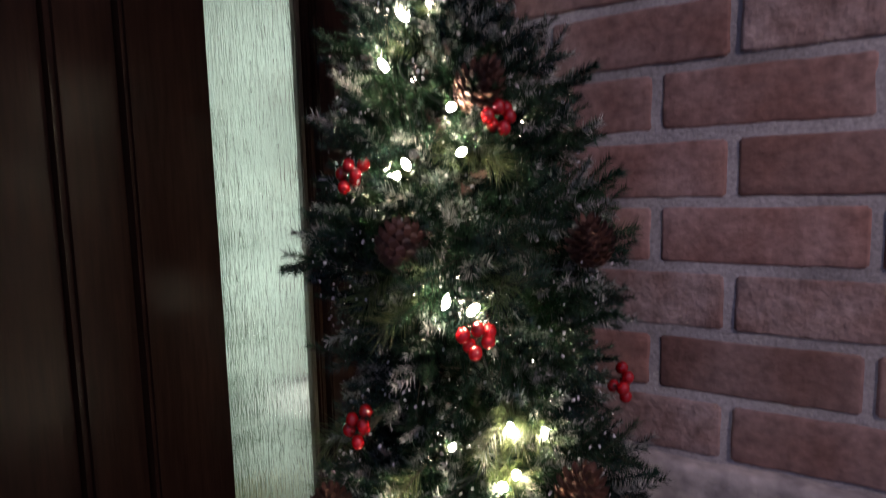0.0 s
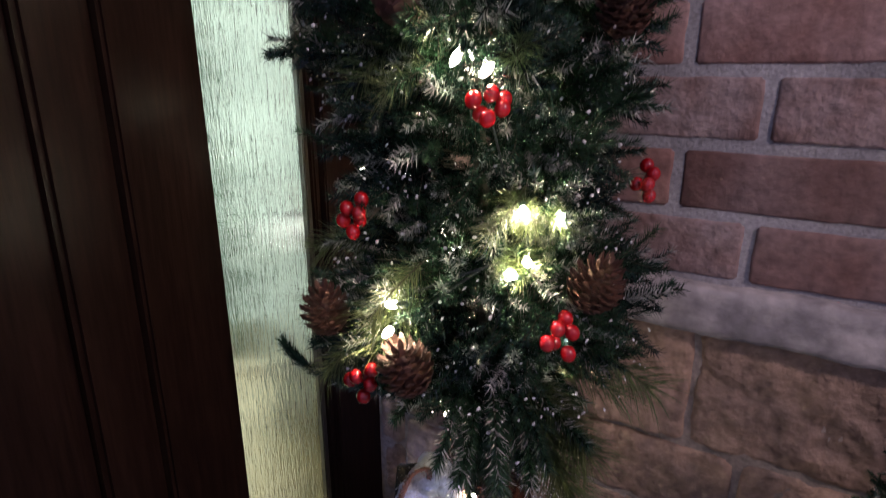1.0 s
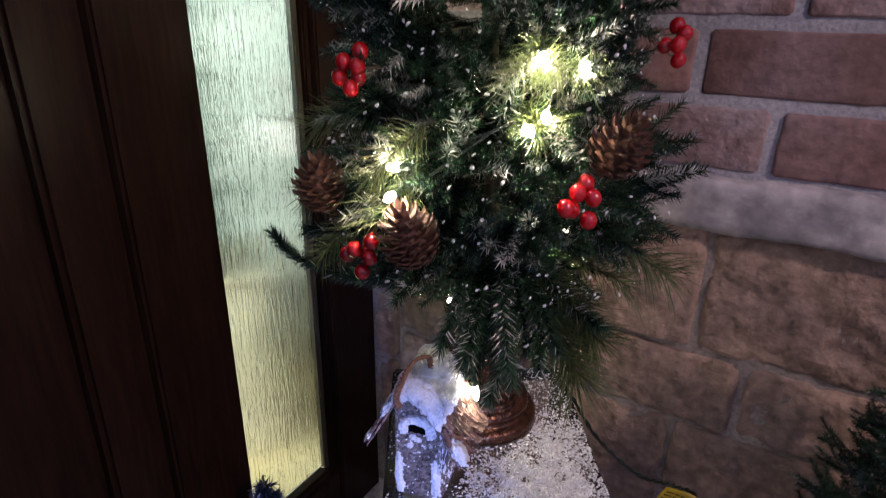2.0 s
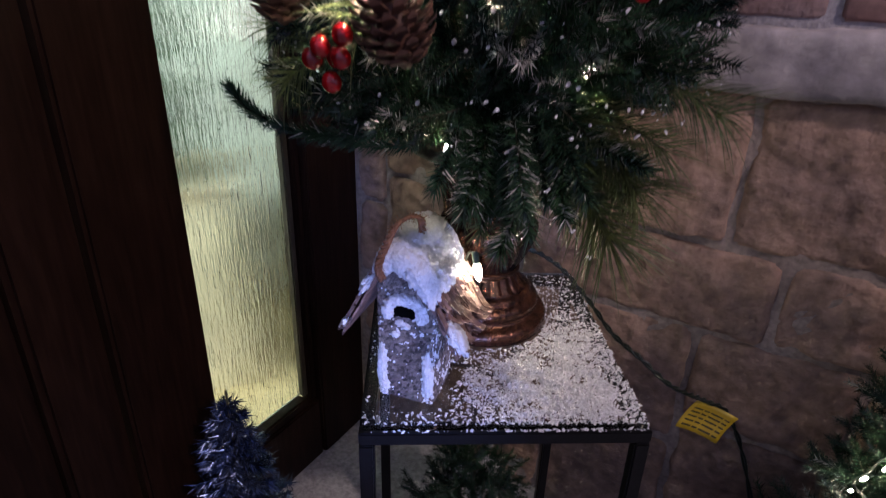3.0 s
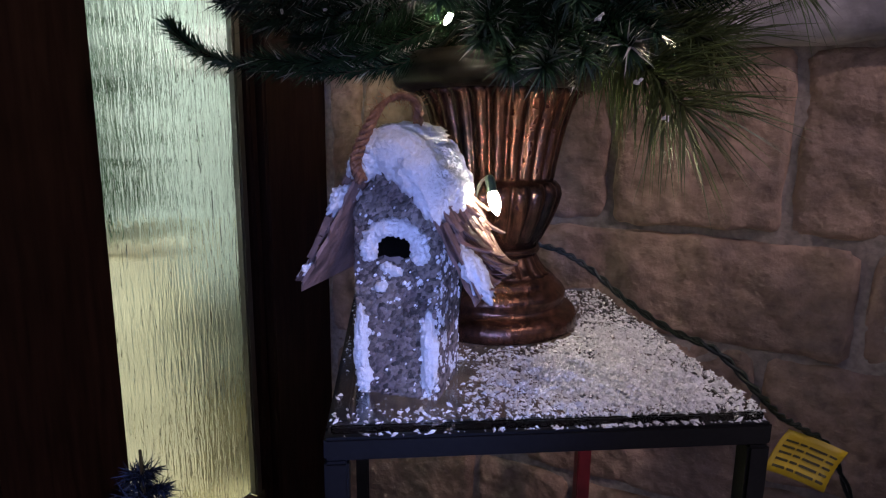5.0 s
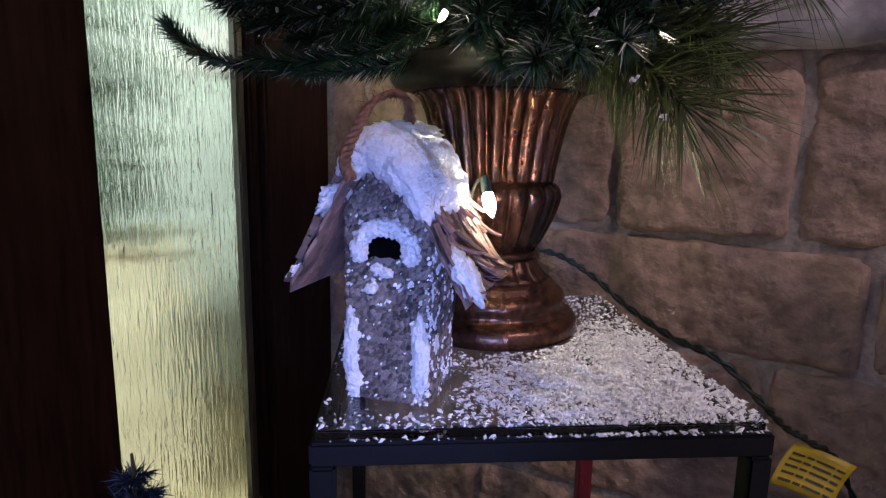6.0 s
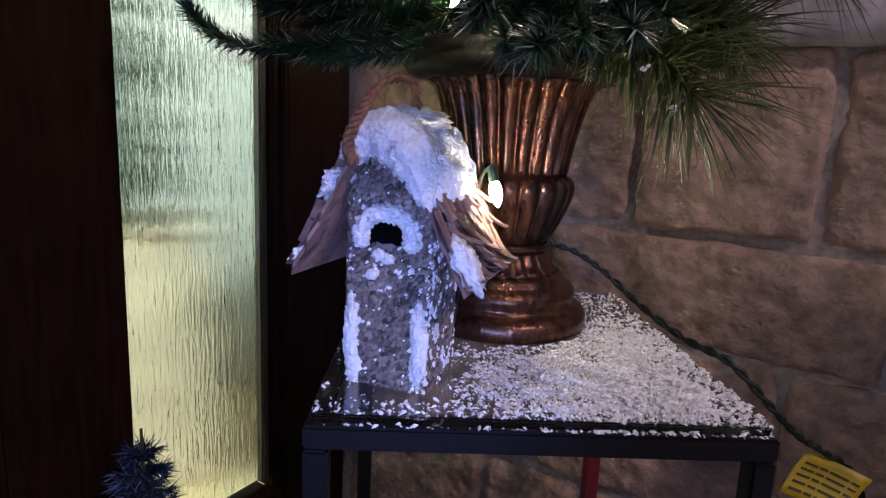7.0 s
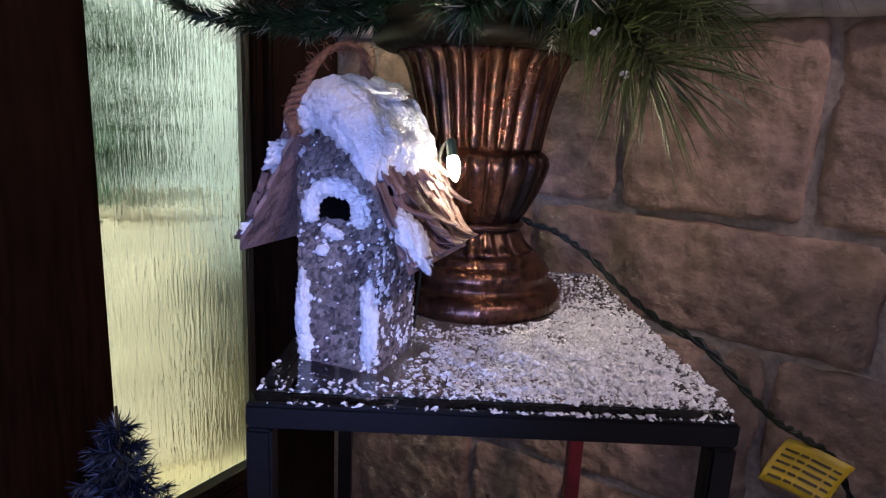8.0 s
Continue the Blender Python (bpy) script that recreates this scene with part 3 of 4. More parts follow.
for k, (cx, cz, rx, rz) in enumerate(((-0.0205, 0.024, 0.0044, 0.024), (0.0205, 0.022, 0.0050, 0.024), (-0.0185, 0.008, 0.0055, 0.008), (0.0195, 0.036, 0.0038, 0.013))):
    smooth(part("snow_dab", snow_blob(cx, -HW - 0.0005, max(cz, rz * 1.15), rx, 0.0036, rz, 20.0 + 3 * k), M_SNOW, house))
for k in range(11):
    a = math.radians(-12 + 204 * k / 10)
    smooth(part("snow_dab", snow_blob(HOLE.x + 0.0150 * math.cos(a), -HW - 0.0022, HOLE.z + 0.0005 + 0.0125 * math.sin(a), 0.0050, 0.0046, 0.0052, 40.0 + k), M_SNOW, house))
for k, (x, z) in enumerate(((-0.004, 0.0755), (0.001, 0.0735), (-0.008, 0.064))):
    smooth(part("snow_dab", snow_blob(x, -HW - 0.001, z, 0.0040, 0.0028, 0.0030, 60.0 + k), M_SNOW, house))
part("snow_cap", snow_drape(0.25, 0.50, RF - 0.007, RB + 0.004, 0.0085, 2.0), M_SNOW, house, "thick white artificial snow on the ridge")
for cx, cy, cz, rx, ry, rz, tilt in ((0.003, -0.035, 0.1375, 0.017, 0.0085, 0.0105, 0.15), (0.0135, -0.036, 0.1280, 0.012, 0.0080, 0.0090, 0.9), (0.0215, -0.035, 0.1140, 0.0105, 0.0065, 0.0055, 1.1),
                                     (-0.011, -0.036, 0.1330, 0.011, 0.0070, 0.0080, -0.6), (0.004, 0.0, 0.1480, 0.016, 0.030, 0.0065, 0.1)):
    smooth(part("snow_dab", snow_blob(cx, cy, cz, rx, ry, rz, 80.0 + 100 * cx, tilt), M_SNOW, house))
smooth(part("snow_dab", snow_blob(-0.0275, -0.026, 0.1130, 0.0115, 0.018, 0.0046, 6.0, -1.0), M_SNOW, house))
smooth(part("snow_dab", snow_blob(-0.0310, 0.006, 0.1065, 0.012, 0.018, 0.0040, 7.0, -1.0), M_SNOW, house))
smooth(part("snow_dab", snow_blob(-0.0485, -0.032, 0.0720, 0.0075, 0.009, 0.0036, 9.0, -1.0), M_SNOW, house))
smooth(part("snow_dab", snow_blob(0.0475, -0.034, 0.0775, 0.0150, 0.0095, 0.0055, 12.0, 1.05), M_SNOW, house))
loop = spline([(-0.010, -0.046, 0.124), (-0.013, -0.046, 0.134), (-0.010, -0.039, 0.149), (-0.005, -0.029, 0.163), (0.004, -0.020, 0.1675), (0.009, -0.014, 0.163), (0.009, -0.012, 0.146)], 14)
strands = ([], [])
for ph in (0, 2.1, 4.2):
    strands = merge(strands, tube([p + Vector((0.0019 * math.cos(i * 0.6 + ph), 0.0019 * math.sin(i * 0.6 + ph), 0.0010 * math.sin(i * 0.75 + ph + 1))) for i, p in enumerate(loop)], 0.0014, 6))
rn = random.Random(14)
for k in range(150):
    p = loop[rn.randrange(len(loop))]
    d = Vector((rn.uniform(-1, 1), rn.uniform(-1, 1), rn.uniform(-1, 1))).normalized()
    strands = merge(strands, tube([p + d * 0.002, p + d * 0.0035 + Vector((0, 0, 0.001)), p + d * rn.uniform(0.005, 0.008)], 0.00016, 3))
smooth(part("twine_loop", strands, M_TWINE, house, "twisted brown twine hanging loop"))

# ---- greenery ----


def needle(g, p, d, ln, w):
    """A thin three-sided needle."""
    s = d.orthogonal().normalized() * w
    u = d.cross(s)
    o = len(g[0])
    for q in (s, -0.5 * s + 0.87 * u, -0.5 * s - 0.87 * u):
        g[0].append(tuple(p + q))
    g[0].append(tuple(p + d * ln))
    g[1].extend(((o, o + 1, o + 3), (o + 1, o + 2, o + 3), (o + 2, o, o + 3)))


def fir_branch(seed, frost):
    """A wire branch 0.18 long along +x with short dense needles on it and on its side shoots."""
    rn = random.Random(seed)
    green, white, stems = ([], []), ([], []), ([], [])
    shoots = [([Vector((0.18 * i / 6, 0.01 * math.sin(i * 0.7 + seed), -0.012 * (i / 6) ** 2)) for i in range(7)], 0.25)]
    for k in range(7):
        t = 0.30 + 0.09 * k
        a = (0.75 - 0.25 * t) * (1 if k % 2 else -1) + rn.uniform(-0.2, 0.2)
        ln = 0.065 * (1.1 - 0.5 * t) + 0.012
        b = Vector((0.18 * t, 0.01 * math.sin(t * 4.2 + seed), 0))
        e = rn.uniform(-0.35, 0.45)
        shoots.append(([b + Vector((math.cos(a) * math.cos(e), math.sin(a) * math.cos(e), math.sin(e))) * (ln * i / 3) + Vector((0, 0, 0.006 * (i / 3) ** 2)) for i in range(4)], 0.0))
    for pts, start in shoots:
        stems = merge(stems, tube(pts, 0.0011, 4, 0.6))
        total = sum((pts[i + 1] - pts[i]).length for i in range(len(pts) - 1))
        n = int(total * 1250)
        tipped = rn.random() < frost
        for k in range(n):
            t = start + (1 - start) * k / n
            f = t * (len(pts) - 1)
            i = min(int(f), len(pts) - 2)
            p = pts[i].lerp(pts[i + 1], f - i)
            ax = (pts[i + 1] - pts[i]).normalized()
            s = ax.orthogonal().normalized()
            u = ax.cross(s)
            a = k * 2.4 + rn.uniform(-0.4, 0.4)
            d = (ax * rn.uniform(0.55, 1.0) + (s * math.cos(a) + u * math.sin(a)) * rn.uniform(0.7, 1.0)).normalized()
            needle(white if tipped and t > 0.35 and rn.random() < 0.5 else green, p, d, rn.uniform(0.013, 0.021) * (1.1 - 0.35 * t), 0.00080)
    return green, white, stems


def fir_tip(seed, white_share):
    """A single bottle-brush shoot 0.10 long."""
    rn = random.Random(seed)
    green, white = ([], []), ([], [])
    pts = [Vector((0.10 * i / 5, 0.004 * math.sin(i + seed), 0.010 * (i / 5) ** 2)) for i in range(6)]
    for k in range(300):
        t = k / 300
        f = t * 5
        i = min(int(f), 4)
        p = pts[i].lerp(pts[i + 1], f - i)
        a = k * 2.4 + rn.uniform(-0.4, 0.4)
        d = Vector((rn.uniform(0.5, 0.95) + 0.5 * max(0.0, t - 0.8) * 5, math.cos(a), math.sin(a))).normalized()
        needle(white if t > 0.4 and rn.random() < white_share else green, p, d, rn.uniform(0.013, 0.019) * (1.05 - 0.25 * t), 0.00085)
    return green, white, tube(pts, 0.0013, 5, 0.6)


def pine_branch(seed, count=150, long=1.0):
    """A drooping tip 0.12 long with a brush of long fine needles."""
    rn = random.Random(seed)
    green, stems = ([], []), ([], [])
    pts = [Vector((0.12 * i / 6, 0, -0.02 * (i / 6) ** 2)) for i in range(7)]
    stems = tube(pts, 0.0016, 5, 0.5)
    for k in range(count):
        t = rn.uniform(0.15, 1.0)
        f = t * 6
        i = min(int(f), 5)
        p = pts[i].lerp(pts[i + 1], f - i)
        a = rn.uniform(0, 6.3)
        d = Vector((rn.uniform(0.7, 1.5), math.cos(a), math.sin(a) - 0.25)).normalized()
        ln = rn.uniform(0.035, 0.062) * long
        mid = p + d * ln * 0.55
        needle(green, mid, (d + Vector((0, 0, -0.22))).normalized(), ln * 0.5, 0.00042)
        green = merge_tube(green, p, mid, 0.00048)
    return green, stems


def merge_tube(g, a, b, r):
    d = (b - a).normalized()
    s = d.orthogonal().normalized() * r
    u = d.cross(s)
    o = len(g[0])
    for c in (a, b):
        for q in (s, -0.5 * s + 0.87 * u, -0.5 * s - 0.87 * u):
            g[0].append(tuple(c + q))
    for k in range(3):
        k2 = (k + 1) % 3
        g[1].append((o + k, o + k2, o + 3 + k2, o + 3 + k))
    return g


def branch_mesh(name, groups):
    me = bpy.data.meshes.new(name)
    vs, fs, mi = [], [], []
    for k, (g, m) in enumerate(groups):
        o = len(vs)
        vs += g[0]
        fs += [tuple(i + o for i in f) for f in g[1]]
        mi += [k] * len(g[1])
        me.materials.append(m)
    me.from_pydata(vs, [], fs)
    me.polygons.foreach_set("material_index", mi)
    return me


FIR = []
for k in range(6):
    g, w, s = fir_branch(20 + k, (0.05, 0.3, 0.6, 0.1, 0.8, 0.35)[k])
    FIR.append(branch_mesh("fir_branch", ((g, M_NEEDLE), (w, M_FROST_GLINT), (s, M_STEM))))
TIPS = []
for k in range(5):
    g, w, s = fir_tip(60 + k, (0.04, 0.22, 0.6, 0.02, 0.4)[k])
    TIPS.append(branch_mesh("fir_tip", ((g, M_NEEDLE), (w, M_FROST_GLINT), (s, M_STEM))))
PINE = []
for k in range(3):
    g, s = pine_branch(40 + k)
    PINE.append(branch_mesh("pine_branch", ((g, M_PINE), (s, M_STEM))))


LONG_PINE = []
for k in range(2):
    g, t_ = pine_branch(70 + k, 400, 1.0)
    LONG_PINE.append(branch_mesh("pine_branch", ((g, M_PINE), (t_, M_STEM))))


def branch(name, me, base, tip, length, roll, parent, fat=1.0):
    d = Vector(tip) - Vector(base)
    m = d.to_track_quat("X", "Z").to_matrix().to_4x4()
    ob = new(name, me)
    ob.parent = parent
    k = d.length / length
    ob.matrix_basis = Matrix.Translation(base) @ m @ pose(0, 0, 0, roll) @ Matrix.Diagonal((k, max(k, 0.55) * fat, max(k, 0.55) * fat, 1))
    return ob


PROFILE = ((0.53, 0.05), (0.56, 0.09), (0.60, 0.14), (0.66, 0.200), (0.73, 0.188), (0.80, 0.158), (0.87, 0.155), (0.975, 0.180), (1.085, 0.150), (1.2, 0.12), (1.26, 0.095), (1.42, 0.01))
LEAN_X = ((0.5, 0.0), (0.75, 0.0), (0.97, -0.02), (1.2, -0.035), (1.26, -0.045), (1.42, -0.06))


def ramp(z, table_):
    for (a, p), (b, q) in zip(table_, table_[1:]):
        if z <= b:
            return p + (q - p) * max(0.0, (z - a) / (b - a))
    return table_[-1][1]


def axis_at(z):
    o = ramp(z, LEAN_X)
    return Vector((URN.x + 0.87 * o, URN.y + 0.5 * o, z))


def lump(a, z):
    """Clumps and hollows of the tree's outline."""
    p = Vector((math.cos(a) * 1.5, math.sin(a) * 1.5, z * 9.5))
    return 0.96 + 0.36 * noise.noise(p + Vector((4.2, 0, 0))) + 0.12 * noise.noise(p * 2.3)


tree = thing("christmas_tree", "slim artificial fir tree with frosted tips planted in the urn", "christmas tree", at=(0, 0, 0))
smooth(part("trunk", tube([axis_at(z) for z in (0.58, 0.70, 0.85, 1.0, 1.15, 1.28, 1.40)], 0.011, 8, 0.3), M_STEM, tree))
smooth(part("soil", lathe([(0.066, 0.0), (0.05, 0.004), (0.0, 0.008)], 24), M_STEM, tree)).location = (URN.x, URN.y, 0.592)
rnd = random.Random(11)
k = 0
z = 0.63
while z < 1.40:
    r = ramp(z, PROFILE)
    n = int(8 + 46 * r)
    for j in range(n):
        a = 2 * math.pi * (j + rnd.random() * 0.9) / n + k * 0.7
        rr = r * rnd.uniform(0.74, 1.06) * lump(a, z)
        zz = z + rnd.uniform(-0.016, 0.016)
        c = axis_at(zz)
        d = Vector((math.cos(a), math.sin(a), 0))
        tip = c + d * rr + Vector((0, 0, rnd.uniform(-0.02, 0.035)))
        if tip.y > -0.02:
            tip.y = -0.02 - rnd.random() * 0.02
        if tip.x < 0.05:
            tip.x = 0.05
        base = c + d * min(0.02, rr * 0.2) + Vector((0, 0, rnd.uniform(-0.005, 0.02)))
        # pale needles kept off the left side, where they took on blue light
        pale_side = -100 < math.degrees(math.atan2(d.y, d.x)) < 60
        branch("branch", FIR[rnd.randrange(6) if pale_side else rnd.choice((0, 0, 3, 1))], base, tip, 0.18, rnd.uniform(-50, 50), tree)
    z += 0.021
    k += 1
# droop of low fir tips over the urn's rim
for j in range(26):
    a = 2 * math.pi * j / 26 + rnd.uniform(-0.1, 0.1)
    d = Vector((math.cos(a), math.sin(a), 0))
    rr = rnd.uniform(0.09, 0.14)
    branch("branch", FIR[rnd.randrange(6)], axis_at(0.645) + d * 0.03, axis_at(0.632) + d * rr + Vector((0, 0, rnd.uniform(-0.012, 0.015) - 0.03 * max(0.0, d.x))), 0.18, rnd.uniform(-40, 40), tree)
# the long low branch that reaches over the glass, and the long-needled sprays


def curved_shoot(points, n, seed, length, white_share):
    """One bottle-brush shoot along a bent wire, as a branch of the tree."""
    rn = random.Random(seed)
    pts = spline(points, 10)
    green, white = ([], []), ([], [])
    for k in range(n):
        f = (k + rn.random()) / n * (len(pts) - 1.001)
        i = int(f)
        p = pts[i].lerp(pts[i + 1], f - i)
        ax = (pts[i + 1] - pts[i]).normalized()
        u = ax.orthogonal().normalized()
        w = ax.cross(u)
        a = k * 2.4 + rn.uniform(-0.5, 0.5)
        end = max(0.0, f / len(pts) - 0.9) * 12
        d = (ax * (rn.uniform(0.6, 1.1) + end) + (u * math.cos(a) + w * math.sin(a)) * rn.uniform(0.7, 1.0)).normalized()
        needle(white if rn.random() < white_share else green, p, d, length * rn.uniform(0.75, 1.15), 0.00075)
    return branch_mesh("fir_shoot", ((green, M_NEEDLE), (white, M_FROST_GLINT), (tube(pts, 0.0015, 6, 0.5), M_STEM)))


for points, n, seed, length, share in ((((0.345, -0.235, 0.625), (0.310, -0.262, 0.600), (0.264, -0.277, 0.591), (0.205, -0.291, 0.594), (0.160, -0.299, 0.602), (0.135, -0.303, 0.614), (0.115, -0.303, 0.629)), 950, 1, 0.0160, 0.02),
                                       (((0.330, -0.240, 0.630), (0.285, -0.268, 0.606), (0.240, -0.286, 0.598), (0.205, -0.302, 0.600)), 560, 2, 0.017, 0.03),
                                       (((0.300, -0.240, 0.645), (0.260, -0.262, 0.622), (0.215, -0.275, 0.616)), 500, 3, 0.017, 0.03),
                                       (((0.395, -0.270, 0.645), (0.425, -0.320, 0.612), (0.440, -0.362, 0.588), (0.442, -0.385, 0.575)), 520, 4, 0.017, 0.16),
                                       (((0.405, -0.255, 0.640), (0.445, -0.300, 0.606), (0.468, -0.340, 0.588)), 480, 5, 0.017, 0.14),
                                       (((0.380, -0.275, 0.645), (0.400, -0.330, 0.616), (0.412, -0.375, 0.597)), 480, 6, 0.017, 0.12),
                                       (((0.410, -0.240, 0.650), (0.460, -0.270, 0.625), (0.505, -0.295, 0.618)), 420, 7, 0.016, 0.10)):
    ob = new("branch", curved_shoot(points, n, seed, length, share))
    ob.parent = tree
# a thick tuft that hangs towards the porch in front of the rim
for j in range(16):
    end = Vector((rnd.uniform(0.385, 0.485), rnd.uniform(-0.385, -0.315), rnd.uniform(0.578, 0.612)))
    start = Vector((0.375, -0.245, 0.645)) + 0.25 * (end - Vector((0.43, -0.35, 0.6)))
    mid = start.lerp(end, 0.55) + Vector((0, 0, 0.010))
    ob = new("branch", curved_shoot((start, mid, end), 460, 100 + j, 0.0165, rnd.choice((0.02, 0.05, 0.12))))
    ob.parent = tree
# fill above the long low branch
for j in range(12):
    end = Vector((rnd.uniform(0.165, 0.275), rnd.uniform(-0.335, -0.27), rnd.uniform(0.615, 0.665)))
    start = Vector((0.315, -0.235, 0.665)) + 0.2 * (end - Vector((0.22, -0.3, 0.64)))
    ob = new("branch", curved_shoot((start, start.lerp(end, 0.5) + Vector((0, 0, -0.006)), end), 400, 200 + j, 0.0165, rnd.choice((0.02, 0.08))))
    ob.parent = tree
# shoots that hang over the front of the rim
for j in range(34):
    a = math.radians(-115 + 115 * j / 33 + rnd.uniform(-6, 6))
    d = Vector((math.cos(a), math.sin(a), 0))
    low = 0.612 - (0.035 * rnd.random() if a > math.radians(-50) else 0.0)
    branch("fir_tip", TIPS[rnd.choice((0, 1, 3, 4))], axis_at(0.650) + d * rnd.uniform(0.03, 0.06), axis_at(low + 0.008) + d * rnd.uniform(0.10, 0.135), 0.10, rnd.uniform(-90, 90), tree)
# single shoots that break the outline
for j in range(330):
    zz = rnd.uniform(0.645, 1.36)
    a = rnd.uniform(0, 2 * math.pi)
    r = ramp(zz, PROFILE)
    c = axis_at(zz)
    d = Vector((math.cos(a), math.sin(a), 0))
    side = Vector((-d.y, d.x, 0)) * rnd.uniform(-0.5, 0.5)
    r *= lump(a, zz)
    q0, q1 = c + d * r * rnd.uniform(0.5, 0.72), c + d * r * rnd.uniform(0.92, 1.08)
    q1 += side * 0.05 + Vector((0, 0, rnd.uniform(-0.02, 0.05)))
    if q1.y > -0.02 or q0.y > -0.02 or (q1 - q0).length < 0.03:
        continue
    branch("fir_tip", TIPS[rnd.choice((0, 0, 1, 2, 3, 3, 4))], q0, q1, 0.10, rnd.uniform(-90, 90), tree)
for k, (base, tip) in enumerate((((0.395, -0.225, 0.640), (0.490, -0.308, 0.583)), ((0.405, -0.232, 0.634), (0.505, -0.272, 0.612)))):
    branch("pine_branch", LONG_PINE[k], base, tip, 0.12, 20 - 50 * k, tree)
# olive sprays of long needles beside the bulbs
for p in ((0.330, -0.300, 1.232), (0.378, -0.313, 1.14), (0.349, -0.336, 1.086), (0.398, -0.352, 0.968), (0.440, -0.324, 0.845), (0.463, -0.302, 0.832), (0.447, -0.325, 0.799), (0.357, -0.378, 0.761)):
    for k in range(2):
        c = axis_at(p[2])
        out = (Vector(p) - c).normalized()
        q = Vector(p) + Vector((rnd.uniform(-0.03, 0.03), rnd.uniform(-0.02, 0.02), rnd.uniform(-0.03, 0.03)))
        branch("pine_branch", PINE[k], q - out * 0.05, q + out * 0.012 + Vector((rnd.uniform(-0.035, 0.035), rnd.uniform(-0.02, 0.02), rnd.uniform(-0.04, 0.01))), 0.12, rnd.uniform(-90, 90), tree)
for base, tip in (
                  ((0.33, -0.27, 0.78), (0.31, -0.375, 0.715)), ((0.27, -0.26, 0.80), (0.185, -0.31, 0.77)), ((0.26, -0.25, 0.74), (0.16, -0.29, 0.70)),
                  ((0.42, -0.27, 0.99), (0.44, -0.345, 0.975)), ((0.36, -0.27, 1.16), (0.37, -0.31, 1.10)), ((0.43, -0.2, 0.68), (0.54, -0.2, 0.66)),
                  ((0.28, -0.3, 0.70), (0.24, -0.365, 0.665)), ((0.42, -0.30, 0.86), (0.46, -0.345, 0.845)), ((0.31, -0.27, 1.0), (0.28, -0.345, 0.96)),
                  ((0.40, -0.19, 0.64), (0.50, -0.15, 0.61))):
    branch("pine_branch", PINE[rnd.randrange(3)], base, tip, 0.12, rnd.uniform(-60, 60), tree)

# frosted clumps beside the bulbs; their pale colour also paints the lit patches
for p in ((0.330, -0.300, 1.232), (0.317, -0.318, 1.183), (0.378, -0.313, 1.14), (0.393, -0.314, 1.099), (0.398, -0.352, 0.968), (0.440, -0.324, 0.845), (0.463, -0.302, 0.832), (0.447, -0.325, 0.799), (0.430, -0.350, 0.735)):
    c = axis_at(p[2])
    for k in range(5):
        out = (Vector(p) - c).normalized()
        q = Vector(p) + Vector((rnd.uniform(-0.04, 0.04), rnd.uniform(-0.03, 0.03), rnd.uniform(-0.045, 0.045)))
        branch("fir_tip", TIPS[rnd.choice((2, 4, 1))], q - out * 0.035, q + out * 0.008 + Vector((rnd.uniform(-0.03, 0.03), rnd.uniform(-0.02, 0.02), rnd.uniform(-0.03, 0.03))), 0.10, rnd.uniform(-90, 90), tree)
# clinging bits of craft snow, with more white specks standing in for needle glints
rnd = random.Random(77)
bits = ([], [])
for j in range(1200):
    zz = rnd.uniform(0.62, 1.34)
    a = rnd.uniform(0, 2 * math.pi)
    p = axis_at(zz) + Vector((math.cos(a), math.sin(a), 0)) * ramp(zz, PROFILE) * rnd.uniform(0.8, 1.0)
    if p.y < -0.02:
        pebble(p, Vector((rnd.uniform(-1, 1), rnd.uniform(-1, 1), rnd.uniform(0.2, 1))).normalized(), rnd.uniform(0.0008, 0.0026), rnd, *bits)
for p in ((0.483, -0.323, 0.556), (0.470, -0.325, 0.574), (0.415, -0.330, 0.600), (0.452, -0.335, 0.603)):
    for k in range(5):
        pebble(Vector(p) + Vector((rnd.uniform(-0.0016, 0.0016), 0, rnd.uniform(-0.0018, 0.0018))), Vector((rnd.uniform(-0.6, 0.6), -0.8, 0.3)).normalized(), 0.0013, rnd, *bits)
tagged(part("craft_snow", bits, M_SNOW, tree, "white craft snow and painted glint specks on the needles"), kind="stuff")

# ---- ornaments ----


def pine_cone():
    rn = random.Random(3)
    cone = thing("pine_cone", "brown open pine cone wired into the tree", "pine cone", "cones in the tree")
    smooth(part("core", lathe([(0.002, -0.026), (0.010, -0.018), (0.011, 0.0), (0.007, 0.016), (0.001, 0.026)], 12), M_CONE, cone))
    g = ([], [])
    for k in range(84):
        t = k / 84
        z = -0.022 + 0.046 * t
        R = 0.025 * math.sin(math.pi * (0.16 + 0.80 * t)) ** 0.8
        a = k * 2.39996
        d, s = Vector((math.cos(a), math.sin(a), 0)), Vector((-math.sin(a), math.cos(a), 0))
        up = Vector((0, 0, 1))
        p = Vector((0, 0, z))
        w = 0.0048 * (1.15 - 0.5 * t)
        o = len(g[0])
        for q, ww, h in ((0.25, 0.4, 0), (0.75, 1.0, 0.002), (1.0, 0.75, 0.0055), (1.05, 0.15, 0.008)):
            c = p + d * R * q + up * h * (0.6 + t)
            for sg in (-1, 1):
                g[0].append(tuple(c + s * w * ww * sg))
                g[0].append(tuple(c + s * w * ww * sg - up * 0.0012 - d * 0.0004))
        for i in range(3):
            b = o + i * 4
            for f in ((0, 2, 6, 4), (1, 5, 7, 3), (0, 4, 5, 1), (2, 3, 7, 6)):
                g[1].append(tuple(b + j for j in f))
        g[1].append((o + 12, o + 14, o + 15, o + 13))
    part("scale_rosette", g, M_CONE, cone)
    return cone


